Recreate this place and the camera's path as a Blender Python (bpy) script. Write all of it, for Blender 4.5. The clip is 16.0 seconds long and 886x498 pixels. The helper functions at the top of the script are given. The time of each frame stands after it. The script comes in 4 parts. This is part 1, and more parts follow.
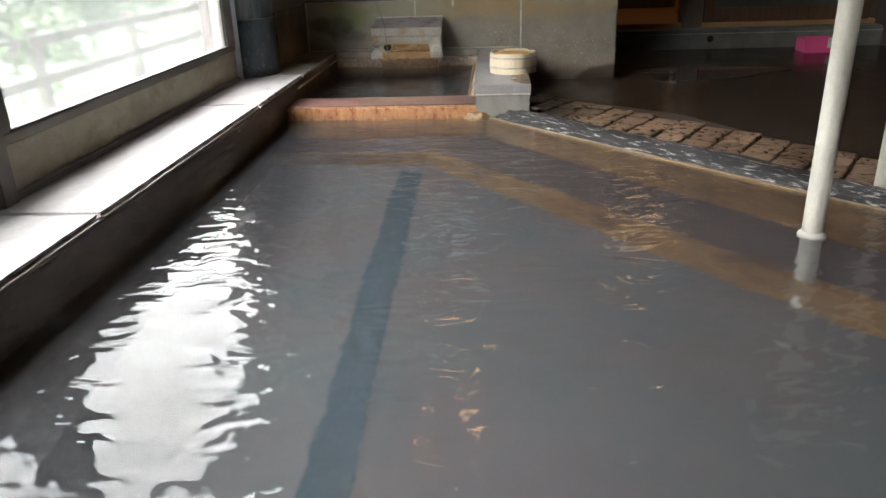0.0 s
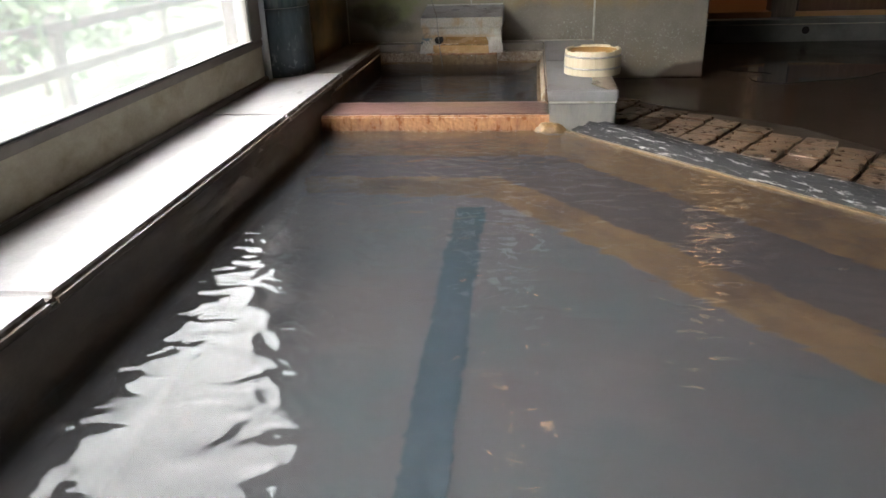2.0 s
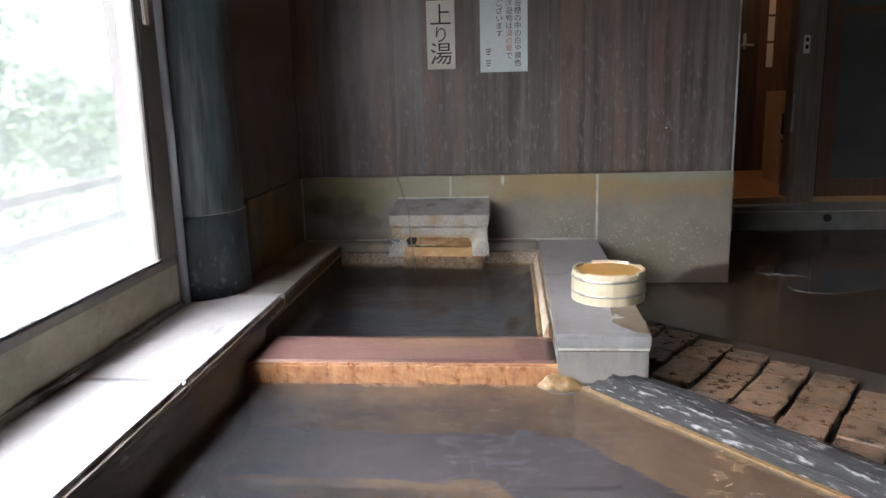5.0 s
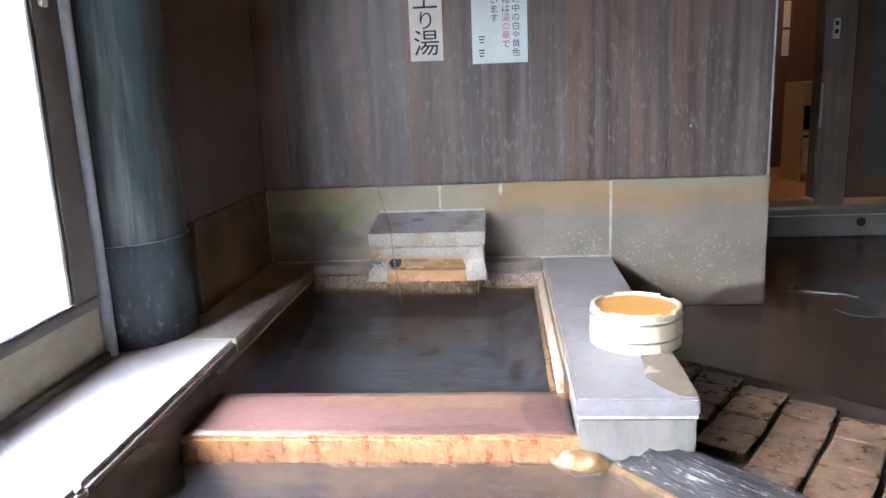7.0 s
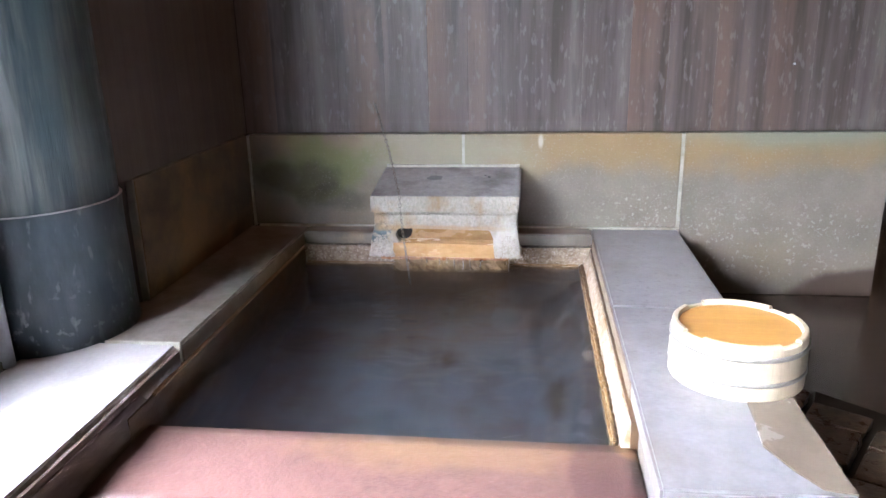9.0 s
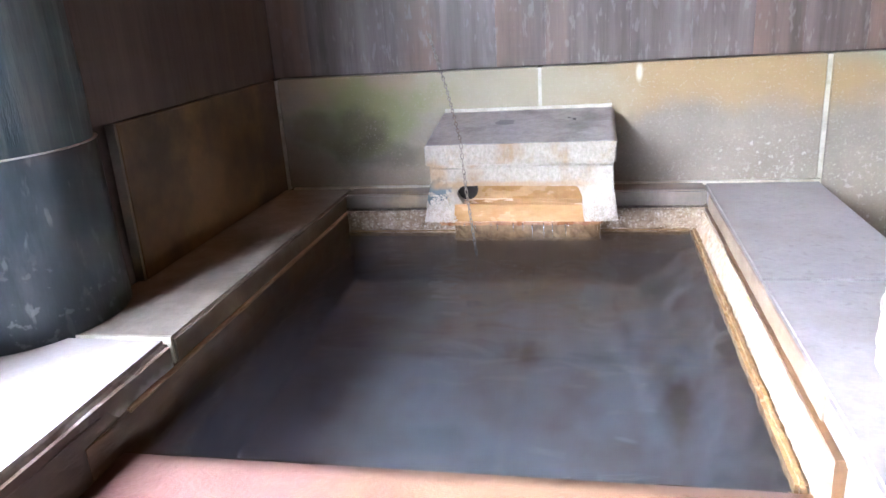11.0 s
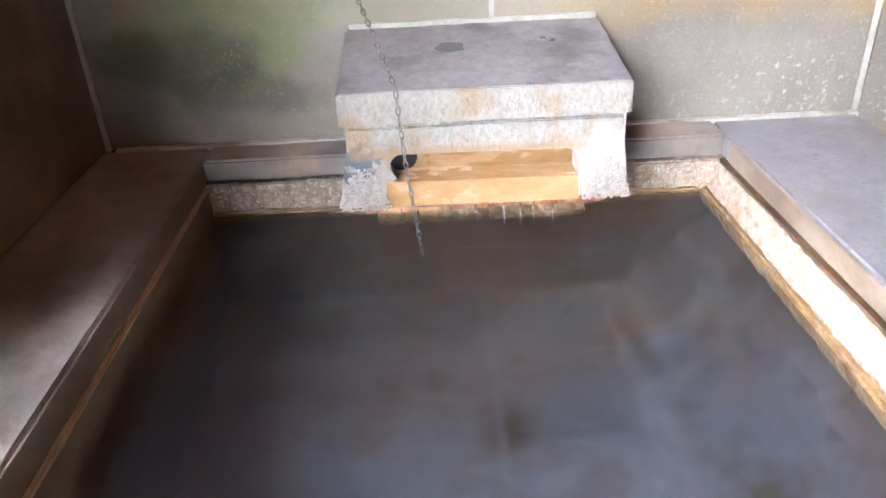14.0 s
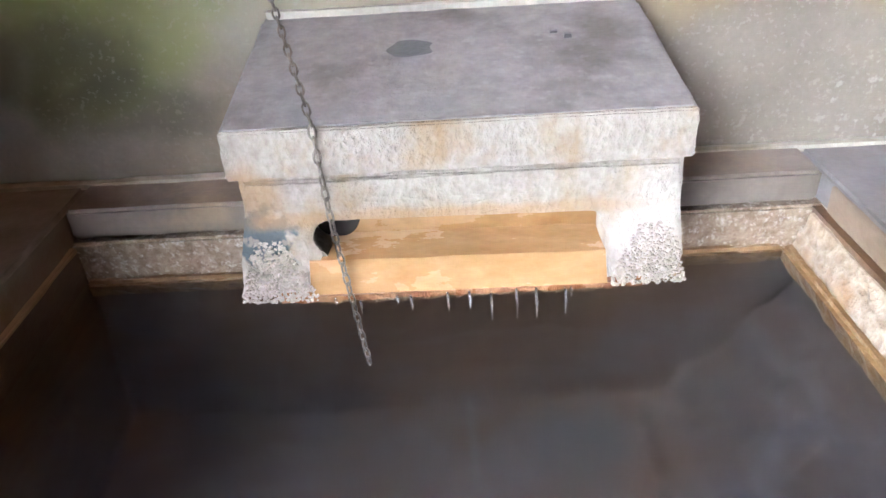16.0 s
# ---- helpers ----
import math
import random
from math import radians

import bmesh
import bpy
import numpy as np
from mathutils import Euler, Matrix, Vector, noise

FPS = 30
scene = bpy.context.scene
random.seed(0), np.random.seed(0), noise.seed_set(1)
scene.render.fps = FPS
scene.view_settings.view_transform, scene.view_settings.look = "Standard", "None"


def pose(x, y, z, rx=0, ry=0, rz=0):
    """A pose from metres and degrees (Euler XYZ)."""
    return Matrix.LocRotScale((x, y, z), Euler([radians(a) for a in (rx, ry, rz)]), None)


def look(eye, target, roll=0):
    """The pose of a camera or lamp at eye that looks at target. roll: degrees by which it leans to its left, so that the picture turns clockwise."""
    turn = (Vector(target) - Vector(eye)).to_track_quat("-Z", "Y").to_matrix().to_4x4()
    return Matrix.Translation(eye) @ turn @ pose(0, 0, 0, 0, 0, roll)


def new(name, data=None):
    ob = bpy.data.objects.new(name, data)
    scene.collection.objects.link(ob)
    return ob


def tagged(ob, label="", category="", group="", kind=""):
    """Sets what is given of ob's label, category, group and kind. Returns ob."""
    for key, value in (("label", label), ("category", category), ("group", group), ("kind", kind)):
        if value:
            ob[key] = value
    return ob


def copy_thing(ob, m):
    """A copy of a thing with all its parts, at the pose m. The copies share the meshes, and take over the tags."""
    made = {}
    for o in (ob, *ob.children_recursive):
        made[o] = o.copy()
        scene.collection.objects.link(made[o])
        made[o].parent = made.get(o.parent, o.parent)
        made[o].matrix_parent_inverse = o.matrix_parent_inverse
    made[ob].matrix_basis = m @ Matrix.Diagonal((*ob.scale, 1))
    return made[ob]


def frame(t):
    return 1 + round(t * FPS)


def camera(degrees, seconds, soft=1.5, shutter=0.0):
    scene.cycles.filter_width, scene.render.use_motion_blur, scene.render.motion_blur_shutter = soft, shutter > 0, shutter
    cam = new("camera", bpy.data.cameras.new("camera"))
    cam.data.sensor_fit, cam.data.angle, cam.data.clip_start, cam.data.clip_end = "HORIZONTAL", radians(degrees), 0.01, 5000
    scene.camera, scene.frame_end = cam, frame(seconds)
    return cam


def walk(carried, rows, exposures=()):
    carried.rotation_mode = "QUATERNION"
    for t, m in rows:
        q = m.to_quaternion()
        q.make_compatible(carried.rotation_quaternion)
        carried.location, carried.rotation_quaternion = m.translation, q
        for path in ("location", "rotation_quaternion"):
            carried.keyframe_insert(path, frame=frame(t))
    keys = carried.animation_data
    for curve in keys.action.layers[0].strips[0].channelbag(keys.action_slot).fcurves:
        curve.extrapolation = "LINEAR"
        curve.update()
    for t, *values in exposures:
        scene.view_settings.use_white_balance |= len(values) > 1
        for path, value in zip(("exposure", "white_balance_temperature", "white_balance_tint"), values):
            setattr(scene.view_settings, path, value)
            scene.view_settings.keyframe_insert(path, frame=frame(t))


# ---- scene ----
cam = camera(61.8, 16.0)
PATH = [
    (0, (1.666, 0.163, 0.913), (1.53, 2.009, 0.157), -1.9),
    (0.5, (1.667, 0.321, 0.926), (1.433, 2.165, 0.188), -1.8),
    (1, (1.634, 0.476, 0.926), (1.338, 2.306, 0.177), -1.9),
    (1.5, (1.593, 0.678, 0.9), (1.276, 2.495, 0.127), -2.1),
    (2, (1.502, 0.866, 0.886), (1.269, 2.687, 0.094), -2.0),
    (2.5, (1.503, 0.997, 0.899), (1.275, 2.815, 0.098), -1.9),
    (3, (1.505, 1.195, 0.883), (1.207, 3.007, 0.093), -3.1),
    (3.5, (1.539, 1.404, 0.895), (1.193, 3.209, 0.105), -2.8),
    (4, (1.516, 1.543, 0.927), (1.233, 3.398, 0.234), -2.0),
    (4.5, (1.461, 1.705, 0.947), (1.257, 3.618, 0.4), -1.5),
    (5, (1.432, 1.838, 0.988), (1.248, 3.787, 0.575), -1.5),
    (7.5, (1.39, 2.533, 0.985), (1.221, 4.478, 0.55), -2.4),
    (8, (1.347, 2.688, 0.966), (1.211, 4.617, 0.453), -1.4),
    (8.5, (1.338, 2.854, 0.955), (1.155, 4.766, 0.396), -1.5),
    (9, (1.364, 3.052, 0.942), (1.126, 4.95, 0.357), -1.3),
    (11.5, (1.221, 3.605, 0.722), (0.815, 5.445, 0.052), -4.3),
    (12, (1.154, 3.735, 0.708), (0.837, 5.564, -0.036), -4.6),
    (12.5, (1.031, 3.889, 0.787), (0.96, 5.704, -0.049), -5.1),
    (13, (0.983, 3.971, 0.781), (1.033, 5.77, -0.092), -2.2),
    (13.5, (0.976, 4.054, 0.776), (1.04, 5.823, -0.155), -1.6),
    (14, (0.987, 4.183, 0.763), (1.014, 5.932, -0.207), -2.7),
    (14.5, (1.019, 4.357, 0.722), (1.0, 6.095, -0.267), -3.5),
    (15, (1.049, 4.499, 0.704), (1.019, 6.229, -0.299), -3.8),
    (15.5, (1.069, 4.592, 0.701), (1.046, 6.306, -0.329), -2.6),
    (16, (1.076, 4.645, 0.682), (1.042, 6.357, -0.352), -3.6),
]

EXPOSURES = [(0, 0.17, 6750, 11), (4.2, 0.17, 6650, 12), (5, 0.52, 6300, 14), (7.3, 1.6, 5850, 17), (9, 1.68, 5800, 18), (11.5, 2.35, 5750, 20), (13, 2.45, 5750, 20), (16, 2.2, 5950, 18)]
walk(cam, [(t, look(eye, target, roll)) for t, eye, target, roll in PATH], EXPOSURES)

# ---- light ----
world = bpy.data.worlds.new("sky")
scene.world = world
world.use_nodes = True
wn = world.node_tree.nodes
sky = wn.new("ShaderNodeTexSky")
sky.sky_type, sky.sun_disc = "NISHITA", False
sky.sun_elevation, sky.sun_rotation = radians(50), radians(250)
world.node_tree.links.new(sky.outputs[0], wn["Background"].inputs[0])
wn["Background"].inputs[1].default_value = 0.15

sun = new("sun", bpy.data.lights.new("sun", "SUN"))
sun.data.energy, sun.data.angle, sun.data.color = 1.2, radians(14), (1, 0.96, 0.9)
sun.matrix_basis = look((-6, 1.5, 8), (0, 3, 0))

# ---- materials ----


def mat(name, a, b, scale=6.0, rough=0.7, bump=0.3, stretch=(1, 1, 1), c=None, c_scale=1.2, c_at=0.55, metal=0.0, tint=0.0,
        grain=120.0, rough_var=0.15, detail=6.0):
    """Base colours a and b blended by noise, c in large patches, fine grain relief; tint: spread between pieces."""
    m = bpy.data.materials.new(name)
    m.use_nodes = True
    n, l = m.node_tree.nodes, m.node_tree.links
    bsdf = n["Principled BSDF"]
    pos = n.new("ShaderNodeNewGeometry")
    info = n.new("ShaderNodeObjectInfo")
    shift = n.new("ShaderNodeVectorMath")
    shift.operation = "MULTIPLY_ADD"
    shift.inputs[1].default_value = stretch
    l.new(pos.outputs["Position"], shift.inputs[0])
    if tint > 0:
        l.new(info.outputs["Random"], shift.inputs[2])

    def noise_tex(sc, det):
        t = n.new("ShaderNodeTexNoise")
        t.inputs["Scale"].default_value, t.inputs["Detail"].default_value, t.inputs["Roughness"].default_value = sc, det, 0.62
        l.new(shift.outputs[0], t.inputs["Vector"])
        return t.outputs["Fac"]

    def ramp(fac, lo, hi):
        r = n.new("ShaderNodeMapRange")
        r.inputs["From Min"].default_value, r.inputs["From Max"].default_value = lo, hi
        l.new(fac, r.inputs["Value"])
        return r.outputs[0]

    def mix(fac, x, y):
        k = n.new("ShaderNodeMix")
        k.data_type = "RGBA"
        l.new(fac, k.inputs["Factor"])
        for sock, v in ((k.inputs["A"], x), (k.inputs["B"], y)):
            if isinstance(v, tuple):
                sock.default_value = (*v, 1)
            else:
                l.new(v, sock)
        return k.outputs["Result"]

    base_noise = noise_tex(scale, detail)
    fine = noise_tex(grain, 4)
    col = mix(ramp(base_noise, 0.35, 0.65), a, b)
    if c:
        patch = noise_tex(c_scale, 5)
        col = mix(ramp(patch, c_at - 0.06, c_at + 0.12), col, c)
    dark = mix(ramp(fine, 0.3, 0.7), (0.93, 0.93, 0.93), (1.05, 1.05, 1.05))
    mul = n.new("ShaderNodeMix")
    mul.data_type, mul.blend_type = "RGBA", "MULTIPLY"
    mul.inputs["Factor"].default_value = 1
    l.new(col, mul.inputs["A"])
    l.new(dark, mul.inputs["B"])
    out = mul.outputs["Result"]
    if tint > 0:
        hsv = n.new("ShaderNodeHueSaturation")
        r = n.new("ShaderNodeMapRange")
        r.inputs["To Min"].default_value, r.inputs["To Max"].default_value = 1 - tint, 1 + tint
        l.new(info.outputs["Random"], r.inputs["Value"])
        l.new(r.outputs[0], hsv.inputs["Value"])
        l.new(out, hsv.inputs["Color"])
        out = hsv.outputs[0]
    l.new(out, bsdf.inputs["Base Color"])
    rr = n.new("ShaderNodeMapRange")
    rr.inputs["To Min"].default_value, rr.inputs["To Max"].default_value = max(0.03, rough - rough_var), min(1, rough + rough_var)
    l.new(base_noise, rr.inputs["Value"])
    l.new(rr.outputs[0], bsdf.inputs["Roughness"])
    bsdf.inputs["Metallic"].default_value = metal
    add = n.new("ShaderNodeMath")
    add.operation = "MULTIPLY_ADD"
    add.inputs[1].default_value = 2.0
    l.new(base_noise, add.inputs[0])
    soft_grain = n.new("ShaderNodeMath")
    soft_grain.operation = "MULTIPLY"
    soft_grain.inputs[1].default_value = 0.35
    l.new(fine, soft_grain.inputs[0])
    l.new(soft_grain.outputs[0], add.inputs[2])
    bp = n.new("ShaderNodeBump")
    bp.inputs["Strength"].default_value, bp.inputs["Distance"].default_value = bump, 0.003
    l.new(add.outputs[0], bp.inputs["Height"])
    l.new(bp.outputs[0], bsdf.inputs["Normal"])
    return m


def stain(m, colour, centre, radii, wobble=0.45, scale=7.0, soft=0.5, amount=1.0, speck=0.0, stretch=(1, 1, 1)):
    """Adds one stain of its own shape to a material: an uneven patch round a place, or specks inside it."""
    n, l = m.node_tree.nodes, m.node_tree.links
    base = n["Principled BSDF"].inputs["Base Color"]
    below = base.links[0].from_socket
    pos = n.new("ShaderNodeNewGeometry").outputs["Position"]
    off = n.new("ShaderNodeVectorMath")
    off.operation = "SUBTRACT"
    off.inputs[1].default_value = centre
    l.new(pos, off.inputs[0])
    div = n.new("ShaderNodeVectorMath")
    div.operation = "DIVIDE"
    div.inputs[1].default_value = radii
    l.new(off.outputs[0], div.inputs[0])
    dist = n.new("ShaderNodeVectorMath")
    dist.operation = "LENGTH"
    l.new(div.outputs[0], dist.inputs[0])

    def noise_of(sc, det):
        st = n.new("ShaderNodeVectorMath")
        st.operation = "MULTIPLY"
        st.inputs[1].default_value = stretch
        l.new(pos, st.inputs[0])
        t = n.new("ShaderNodeTexNoise")
        t.inputs["Scale"].default_value, t.inputs["Detail"].default_value = sc, det
        l.new(st.outputs[0], t.inputs["Vector"])
        return t.outputs["Fac"]

    def math_node(op, a, b):
        k = n.new("ShaderNodeMath")
        k.operation = op
        for sock, v in ((k.inputs[0], a), (k.inputs[1], b)):
            if isinstance(v, (int, float)):
                sock.default_value = v
            else:
                l.new(v, sock)
        return k.outputs[0]

    def step_to(v, lo, hi):
        r = n.new("ShaderNodeMapRange")
        r.interpolation_type = "SMOOTHSTEP"
        r.inputs["From Min"].default_value, r.inputs["From Max"].default_value = lo, hi
        l.new(v, r.inputs["Value"])
        return r.outputs[0]

    edge = math_node("MULTIPLY", math_node("SUBTRACT", noise_of(scale, 5), 0.5), 4 * wobble)
    inside = math_node("SUBTRACT", 1.0, step_to(math_node("ADD", dist.outputs["Value"], edge), 1 - soft, 1 + soft))
    fac = math_node("MULTIPLY", inside, amount)
    if speck > 0:
        fac = math_node("MULTIPLY", fac, step_to(noise_of(speck, 3), 0.58, 0.68))
    k = n.new("ShaderNodeMix")
    k.data_type = "RGBA"
    l.new(fac, k.inputs["Factor"])
    l.new(below, k.inputs["A"])
    k.inputs["B"].default_value = (*colour, 1)
    l.new(k.outputs["Result"], base)
    return m


def water_mat(name, murk, haze, wave, strength, stretch, blur=0.15):
    """Clear water with a little milky haze and ripples."""
    m = bpy.data.materials.new(name)
    m.use_nodes = True
    n, l = m.node_tree.nodes, m.node_tree.links
    n.remove(n["Principled BSDF"])
    pos = n.new("ShaderNodeNewGeometry")
    st = n.new("ShaderNodeVectorMath")
    st.operation = "MULTIPLY"
    st.inputs[1].default_value = stretch
    l.new(pos.outputs["Position"], st.inputs[0])
    t1 = n.new("ShaderNodeTexNoise")
    t1.inputs["Scale"].default_value, t1.inputs["Detail"].default_value = wave, 1.2
    t1.inputs["Distortion"].default_value = 0.6
    l.new(st.outputs[0], t1.inputs["Vector"])
    bp = n.new("ShaderNodeBump")
    bp.inputs["Strength"].default_value, bp.inputs["Distance"].default_value = 1.0, strength
    l.new(t1.outputs["Fac"], bp.inputs["Height"])
    calm = n.new("ShaderNodeBump")
    calm.inputs["Strength"].default_value, calm.inputs["Distance"].default_value = 1.0, strength * 0.3
    l.new(t1.outputs["Fac"], calm.inputs["Height"])
    refr = n.new("ShaderNodeBsdfRefraction")
    refr.inputs["IOR"].default_value, refr.inputs["Roughness"].default_value = 1.333, blur
    refr.inputs["Color"].default_value = (0.93, 0.95, 0.96, 1)
    l.new(calm.outputs[0], refr.inputs["Normal"])
    gloss = n.new("ShaderNodeBsdfGlossy")
    gloss.inputs["Roughness"].default_value = 0.0
    l.new(bp.outputs[0], gloss.inputs["Normal"])
    # Index set above water's 1.333 so that reflections come out stronger.
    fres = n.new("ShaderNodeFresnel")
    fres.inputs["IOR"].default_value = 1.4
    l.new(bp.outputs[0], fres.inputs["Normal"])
    d = n.new("ShaderNodeBsdfDiffuse")
    t2 = n.new("ShaderNodeTexNoise")
    t2.inputs["Scale"].default_value, t2.inputs["Detail"].default_value = 3.2, 4.0
    l.new(pos.outputs["Position"], t2.inputs["Vector"])
    k = n.new("ShaderNodeMix")
    k.data_type = "RGBA"
    k.inputs["A"].default_value, k.inputs["B"].default_value = (*murk[0], 1), (*murk[1], 1)
    l.new(t2.outputs["Fac"], k.inputs["Factor"])
    l.new(k.outputs["Result"], d.inputs["Color"])
    mx = n.new("ShaderNodeMixShader")
    mx.inputs[0].default_value = haze
    l.new(refr.outputs[0], mx.inputs[1])
    l.new(d.outputs[0], mx.inputs[2])
    top = n.new("ShaderNodeMixShader")
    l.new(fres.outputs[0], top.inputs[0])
    l.new(mx.outputs[0], top.inputs[1])
    l.new(gloss.outputs[0], top.inputs[2])
    l.new(top.outputs[0], n["Material Output"].inputs["Surface"])
    return m


def steamed_glass(name):
    m = bpy.data.materials.new(name)
    m.use_nodes = True
    n, l = m.node_tree.nodes, m.node_tree.links
    n.remove(n["Principled BSDF"])
    pos = n.new("ShaderNodeNewGeometry")
    sep = n.new("ShaderNodeSeparateXYZ")
    l.new(pos.outputs["Position"], sep.inputs[0])
    t = n.new("ShaderNodeTexNoise")
    t.inputs["Scale"].default_value, t.inputs["Detail"].default_value = 3.0, 5.0
    l.new(pos.outputs["Position"], t.inputs["Vector"])
    high = n.new("ShaderNodeMapRange")
    high.inputs["From Min"].default_value, high.inputs["From Max"].default_value = 0.44, 0.95
    high.inputs["To Min"].default_value, high.inputs["To Max"].default_value = 0.038, 0.02
    l.new(sep.outputs["Z"], high.inputs["Value"])
    add = n.new("ShaderNodeMath")
    add.operation = "MULTIPLY_ADD"
    add.inputs[1].default_value = 0.02
    l.new(t.outputs["Fac"], add.inputs[0])
    l.new(high.outputs[0], add.inputs[2])
    tr = n.new("ShaderNodeBsdfRefraction")
    tr.inputs["IOR"].default_value, tr.inputs["Roughness"].default_value = 1.2, 0.075
    tl = n.new("ShaderNodeBsdfTranslucent")
    tl.inputs["Color"].default_value = (0.9, 0.93, 0.94, 1)
    mx = n.new("ShaderNodeMixShader")
    l.new(add.outputs[0], mx.inputs[0])
    l.new(tr.outputs[0], mx.inputs[1])
    l.new(tl.outputs[0], mx.inputs[2])
    gl = n.new("ShaderNodeBsdfGlossy")
    gl.inputs["Roughness"].default_value = 0.05
    m2 = n.new("ShaderNodeMixShader")
    m2.inputs[0].default_value = 0.05
    l.new(mx.outputs[0], m2.inputs[1])
    l.new(gl.outputs[0], m2.inputs[2])
    l.new(m2.outputs[0], n["Material Output"].inputs["Surface"])
    return m


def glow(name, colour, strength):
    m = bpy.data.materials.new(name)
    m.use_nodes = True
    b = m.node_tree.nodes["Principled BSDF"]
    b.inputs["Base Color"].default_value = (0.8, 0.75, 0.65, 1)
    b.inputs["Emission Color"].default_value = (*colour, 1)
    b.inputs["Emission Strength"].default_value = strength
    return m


WALL_WOOD = mat("weathered_wall_wood", (0.052, 0.036, 0.029), (0.142, 0.12, 0.11), 3.2, 0.42, 0.35, (5, 5, 0.22), (0.15, 0.08, 0.046), 0.8, 0.54, tint=0.03, detail=10.0)
SIDE_WOOD = mat("brown_side_wall_wood", (0.06, 0.042, 0.032), (0.11, 0.08, 0.064), 5, 0.45, 0.3, (5, 5, 0.25), (0.05, 0.035, 0.03), 1.2, 0.56, tint=0.04)
DARK_WOOD = mat("dark_wood", (0.035, 0.025, 0.02), (0.07, 0.05, 0.04), 5, 0.6, 0.3, (6, 6, 0.4), tint=0.1)
CEIL_WOOD = mat("ceiling_wood", (0.06, 0.042, 0.03), (0.1, 0.07, 0.05), 5, 0.7, 0.3, (6, 0.5, 6))
COLUMN_WOOD = mat("blackened_column_wood", (0.028, 0.045, 0.052), (0.075, 0.105, 0.112), 5, 0.36, 0.8, (5, 5, 0.4), (0.16, 0.175, 0.165), 2.6, 0.6)
COLUMN_BASE = mat("column_sleeve", (0.022, 0.034, 0.041), (0.055, 0.072, 0.082), 8, 0.4, 0.3, (2, 2, 0.6), (0.085, 0.10, 0.11), 5, 0.62)
STONE_WALL = mat("stained_wall_stone", (0.222, 0.194, 0.153), (0.172, 0.149, 0.117), 5, 0.42, 0.3, (1, 1, 1), (0.22, 0.18, 0.12), 2.6, 0.58)
STONE_BROWN = mat("brown_wall_stone", (0.14, 0.08, 0.034), (0.23, 0.135, 0.058), 4, 0.4, 0.2, (1, 1, 1), (0.06, 0.038, 0.02), 3, 0.5)
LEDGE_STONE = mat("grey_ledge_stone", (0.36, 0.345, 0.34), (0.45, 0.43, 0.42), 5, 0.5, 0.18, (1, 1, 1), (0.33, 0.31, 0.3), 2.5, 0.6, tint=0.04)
BENCH_STONE = mat("grey_bench_stone", (0.155, 0.149, 0.151), (0.205, 0.197, 0.199), 22, 0.5, 0.3, (1, 1, 1), (0.15, 0.135, 0.122), 4, 0.58, tint=0.04)
# Far slabs: the shade behind the column is put into a darker stone colour.
FAR_LEDGE = mat("shade_toned_ledge_stone", (0.17, 0.147, 0.126), (0.25, 0.222, 0.195), 26, 0.5, 0.35, (1, 1, 1), (0.11, 0.085, 0.065), 4, 0.55)
BLOCK_STONE = mat("block_stone", (0.12, 0.114, 0.105), (0.19, 0.18, 0.163), 20, 0.6, 0.5, (1, 1, 0.3), (0.15, 0.128, 0.1), 5, 0.58)
DAMP_STONE = mat("damp_grey_stone", (0.13, 0.11, 0.09), (0.21, 0.18, 0.15), 9, 0.45, 0.35, (1, 1, 1), (0.26, 0.2, 0.13), 6, 0.6)
GROUT = mat("pale_grout", (0.36, 0.345, 0.285), (0.5, 0.475, 0.41), 24, 0.8, 0.4, (1, 1, 1), (0.27, 0.24, 0.17), 9, 0.56)
LIP_BROWN = mat("brown_lip_stone", (0.085, 0.046, 0.023), (0.145, 0.08, 0.036), 12, 0.4, 0.5, (1, 0.5, 1), (0.06, 0.036, 0.022), 5, 0.52)
LIP_PALE = mat("pale_brown_lip", (0.3, 0.19, 0.1), (0.38, 0.26, 0.15), 20, 0.5, 0.4)
SLAB_EDGE = mat("beige_slab_edge", (0.17, 0.12, 0.075), (0.27, 0.215, 0.155), 16, 0.5, 0.4, (1, 0.5, 1), (0.1, 0.07, 0.045), 5, 0.56)
CRUST = mat("mineral_crust", (0.28, 0.215, 0.145), (0.46, 0.40, 0.32), 60, 0.6, 1.0, (1, 1, 1), (0.34, 0.2, 0.09), 9, 0.58)
BACK_CRUST = mat("brown_back_crust", (0.17, 0.115, 0.07), (0.32, 0.255, 0.185), 75, 0.5, 1.0, (1, 1, 1), (0.5, 0.45, 0.39), 130, 0.58)
CRUST_WHITE = mat("white_mineral_crust", (0.36, 0.32, 0.27), (0.5, 0.46, 0.41), 60, 0.75, 1.0, (1, 1, 1), (0.5, 0.48, 0.46), 22, 0.66)
ORANGE = mat("orange_iron_deposit", (0.24, 0.10, 0.04), (0.38, 0.20, 0.09), 30, 0.3, 0.7, (1, 1, 0.4), (0.2, 0.085, 0.04), 14, 0.54)
RED_STONE = mat("red_sill_stone", (0.105, 0.057, 0.048), (0.14, 0.08, 0.066), 30, 0.34, 0.4, (1, 1, 1), (0.1, 0.06, 0.046), 5, 0.53, rough_var=0.06)
SPOUT_STONE = mat("spout_stone", (0.27, 0.24, 0.2), (0.37, 0.34, 0.295), 130, 0.65, 1.0, (1, 1, 0.7), (0.27, 0.19, 0.105), 12, 0.56)
CAP_STONE = mat("spout_cap_stone", (0.2, 0.195, 0.196), (0.275, 0.268, 0.268), 45, 0.6, 0.5, (1, 1, 1), (0.13, 0.122, 0.115), 7, 0.56)
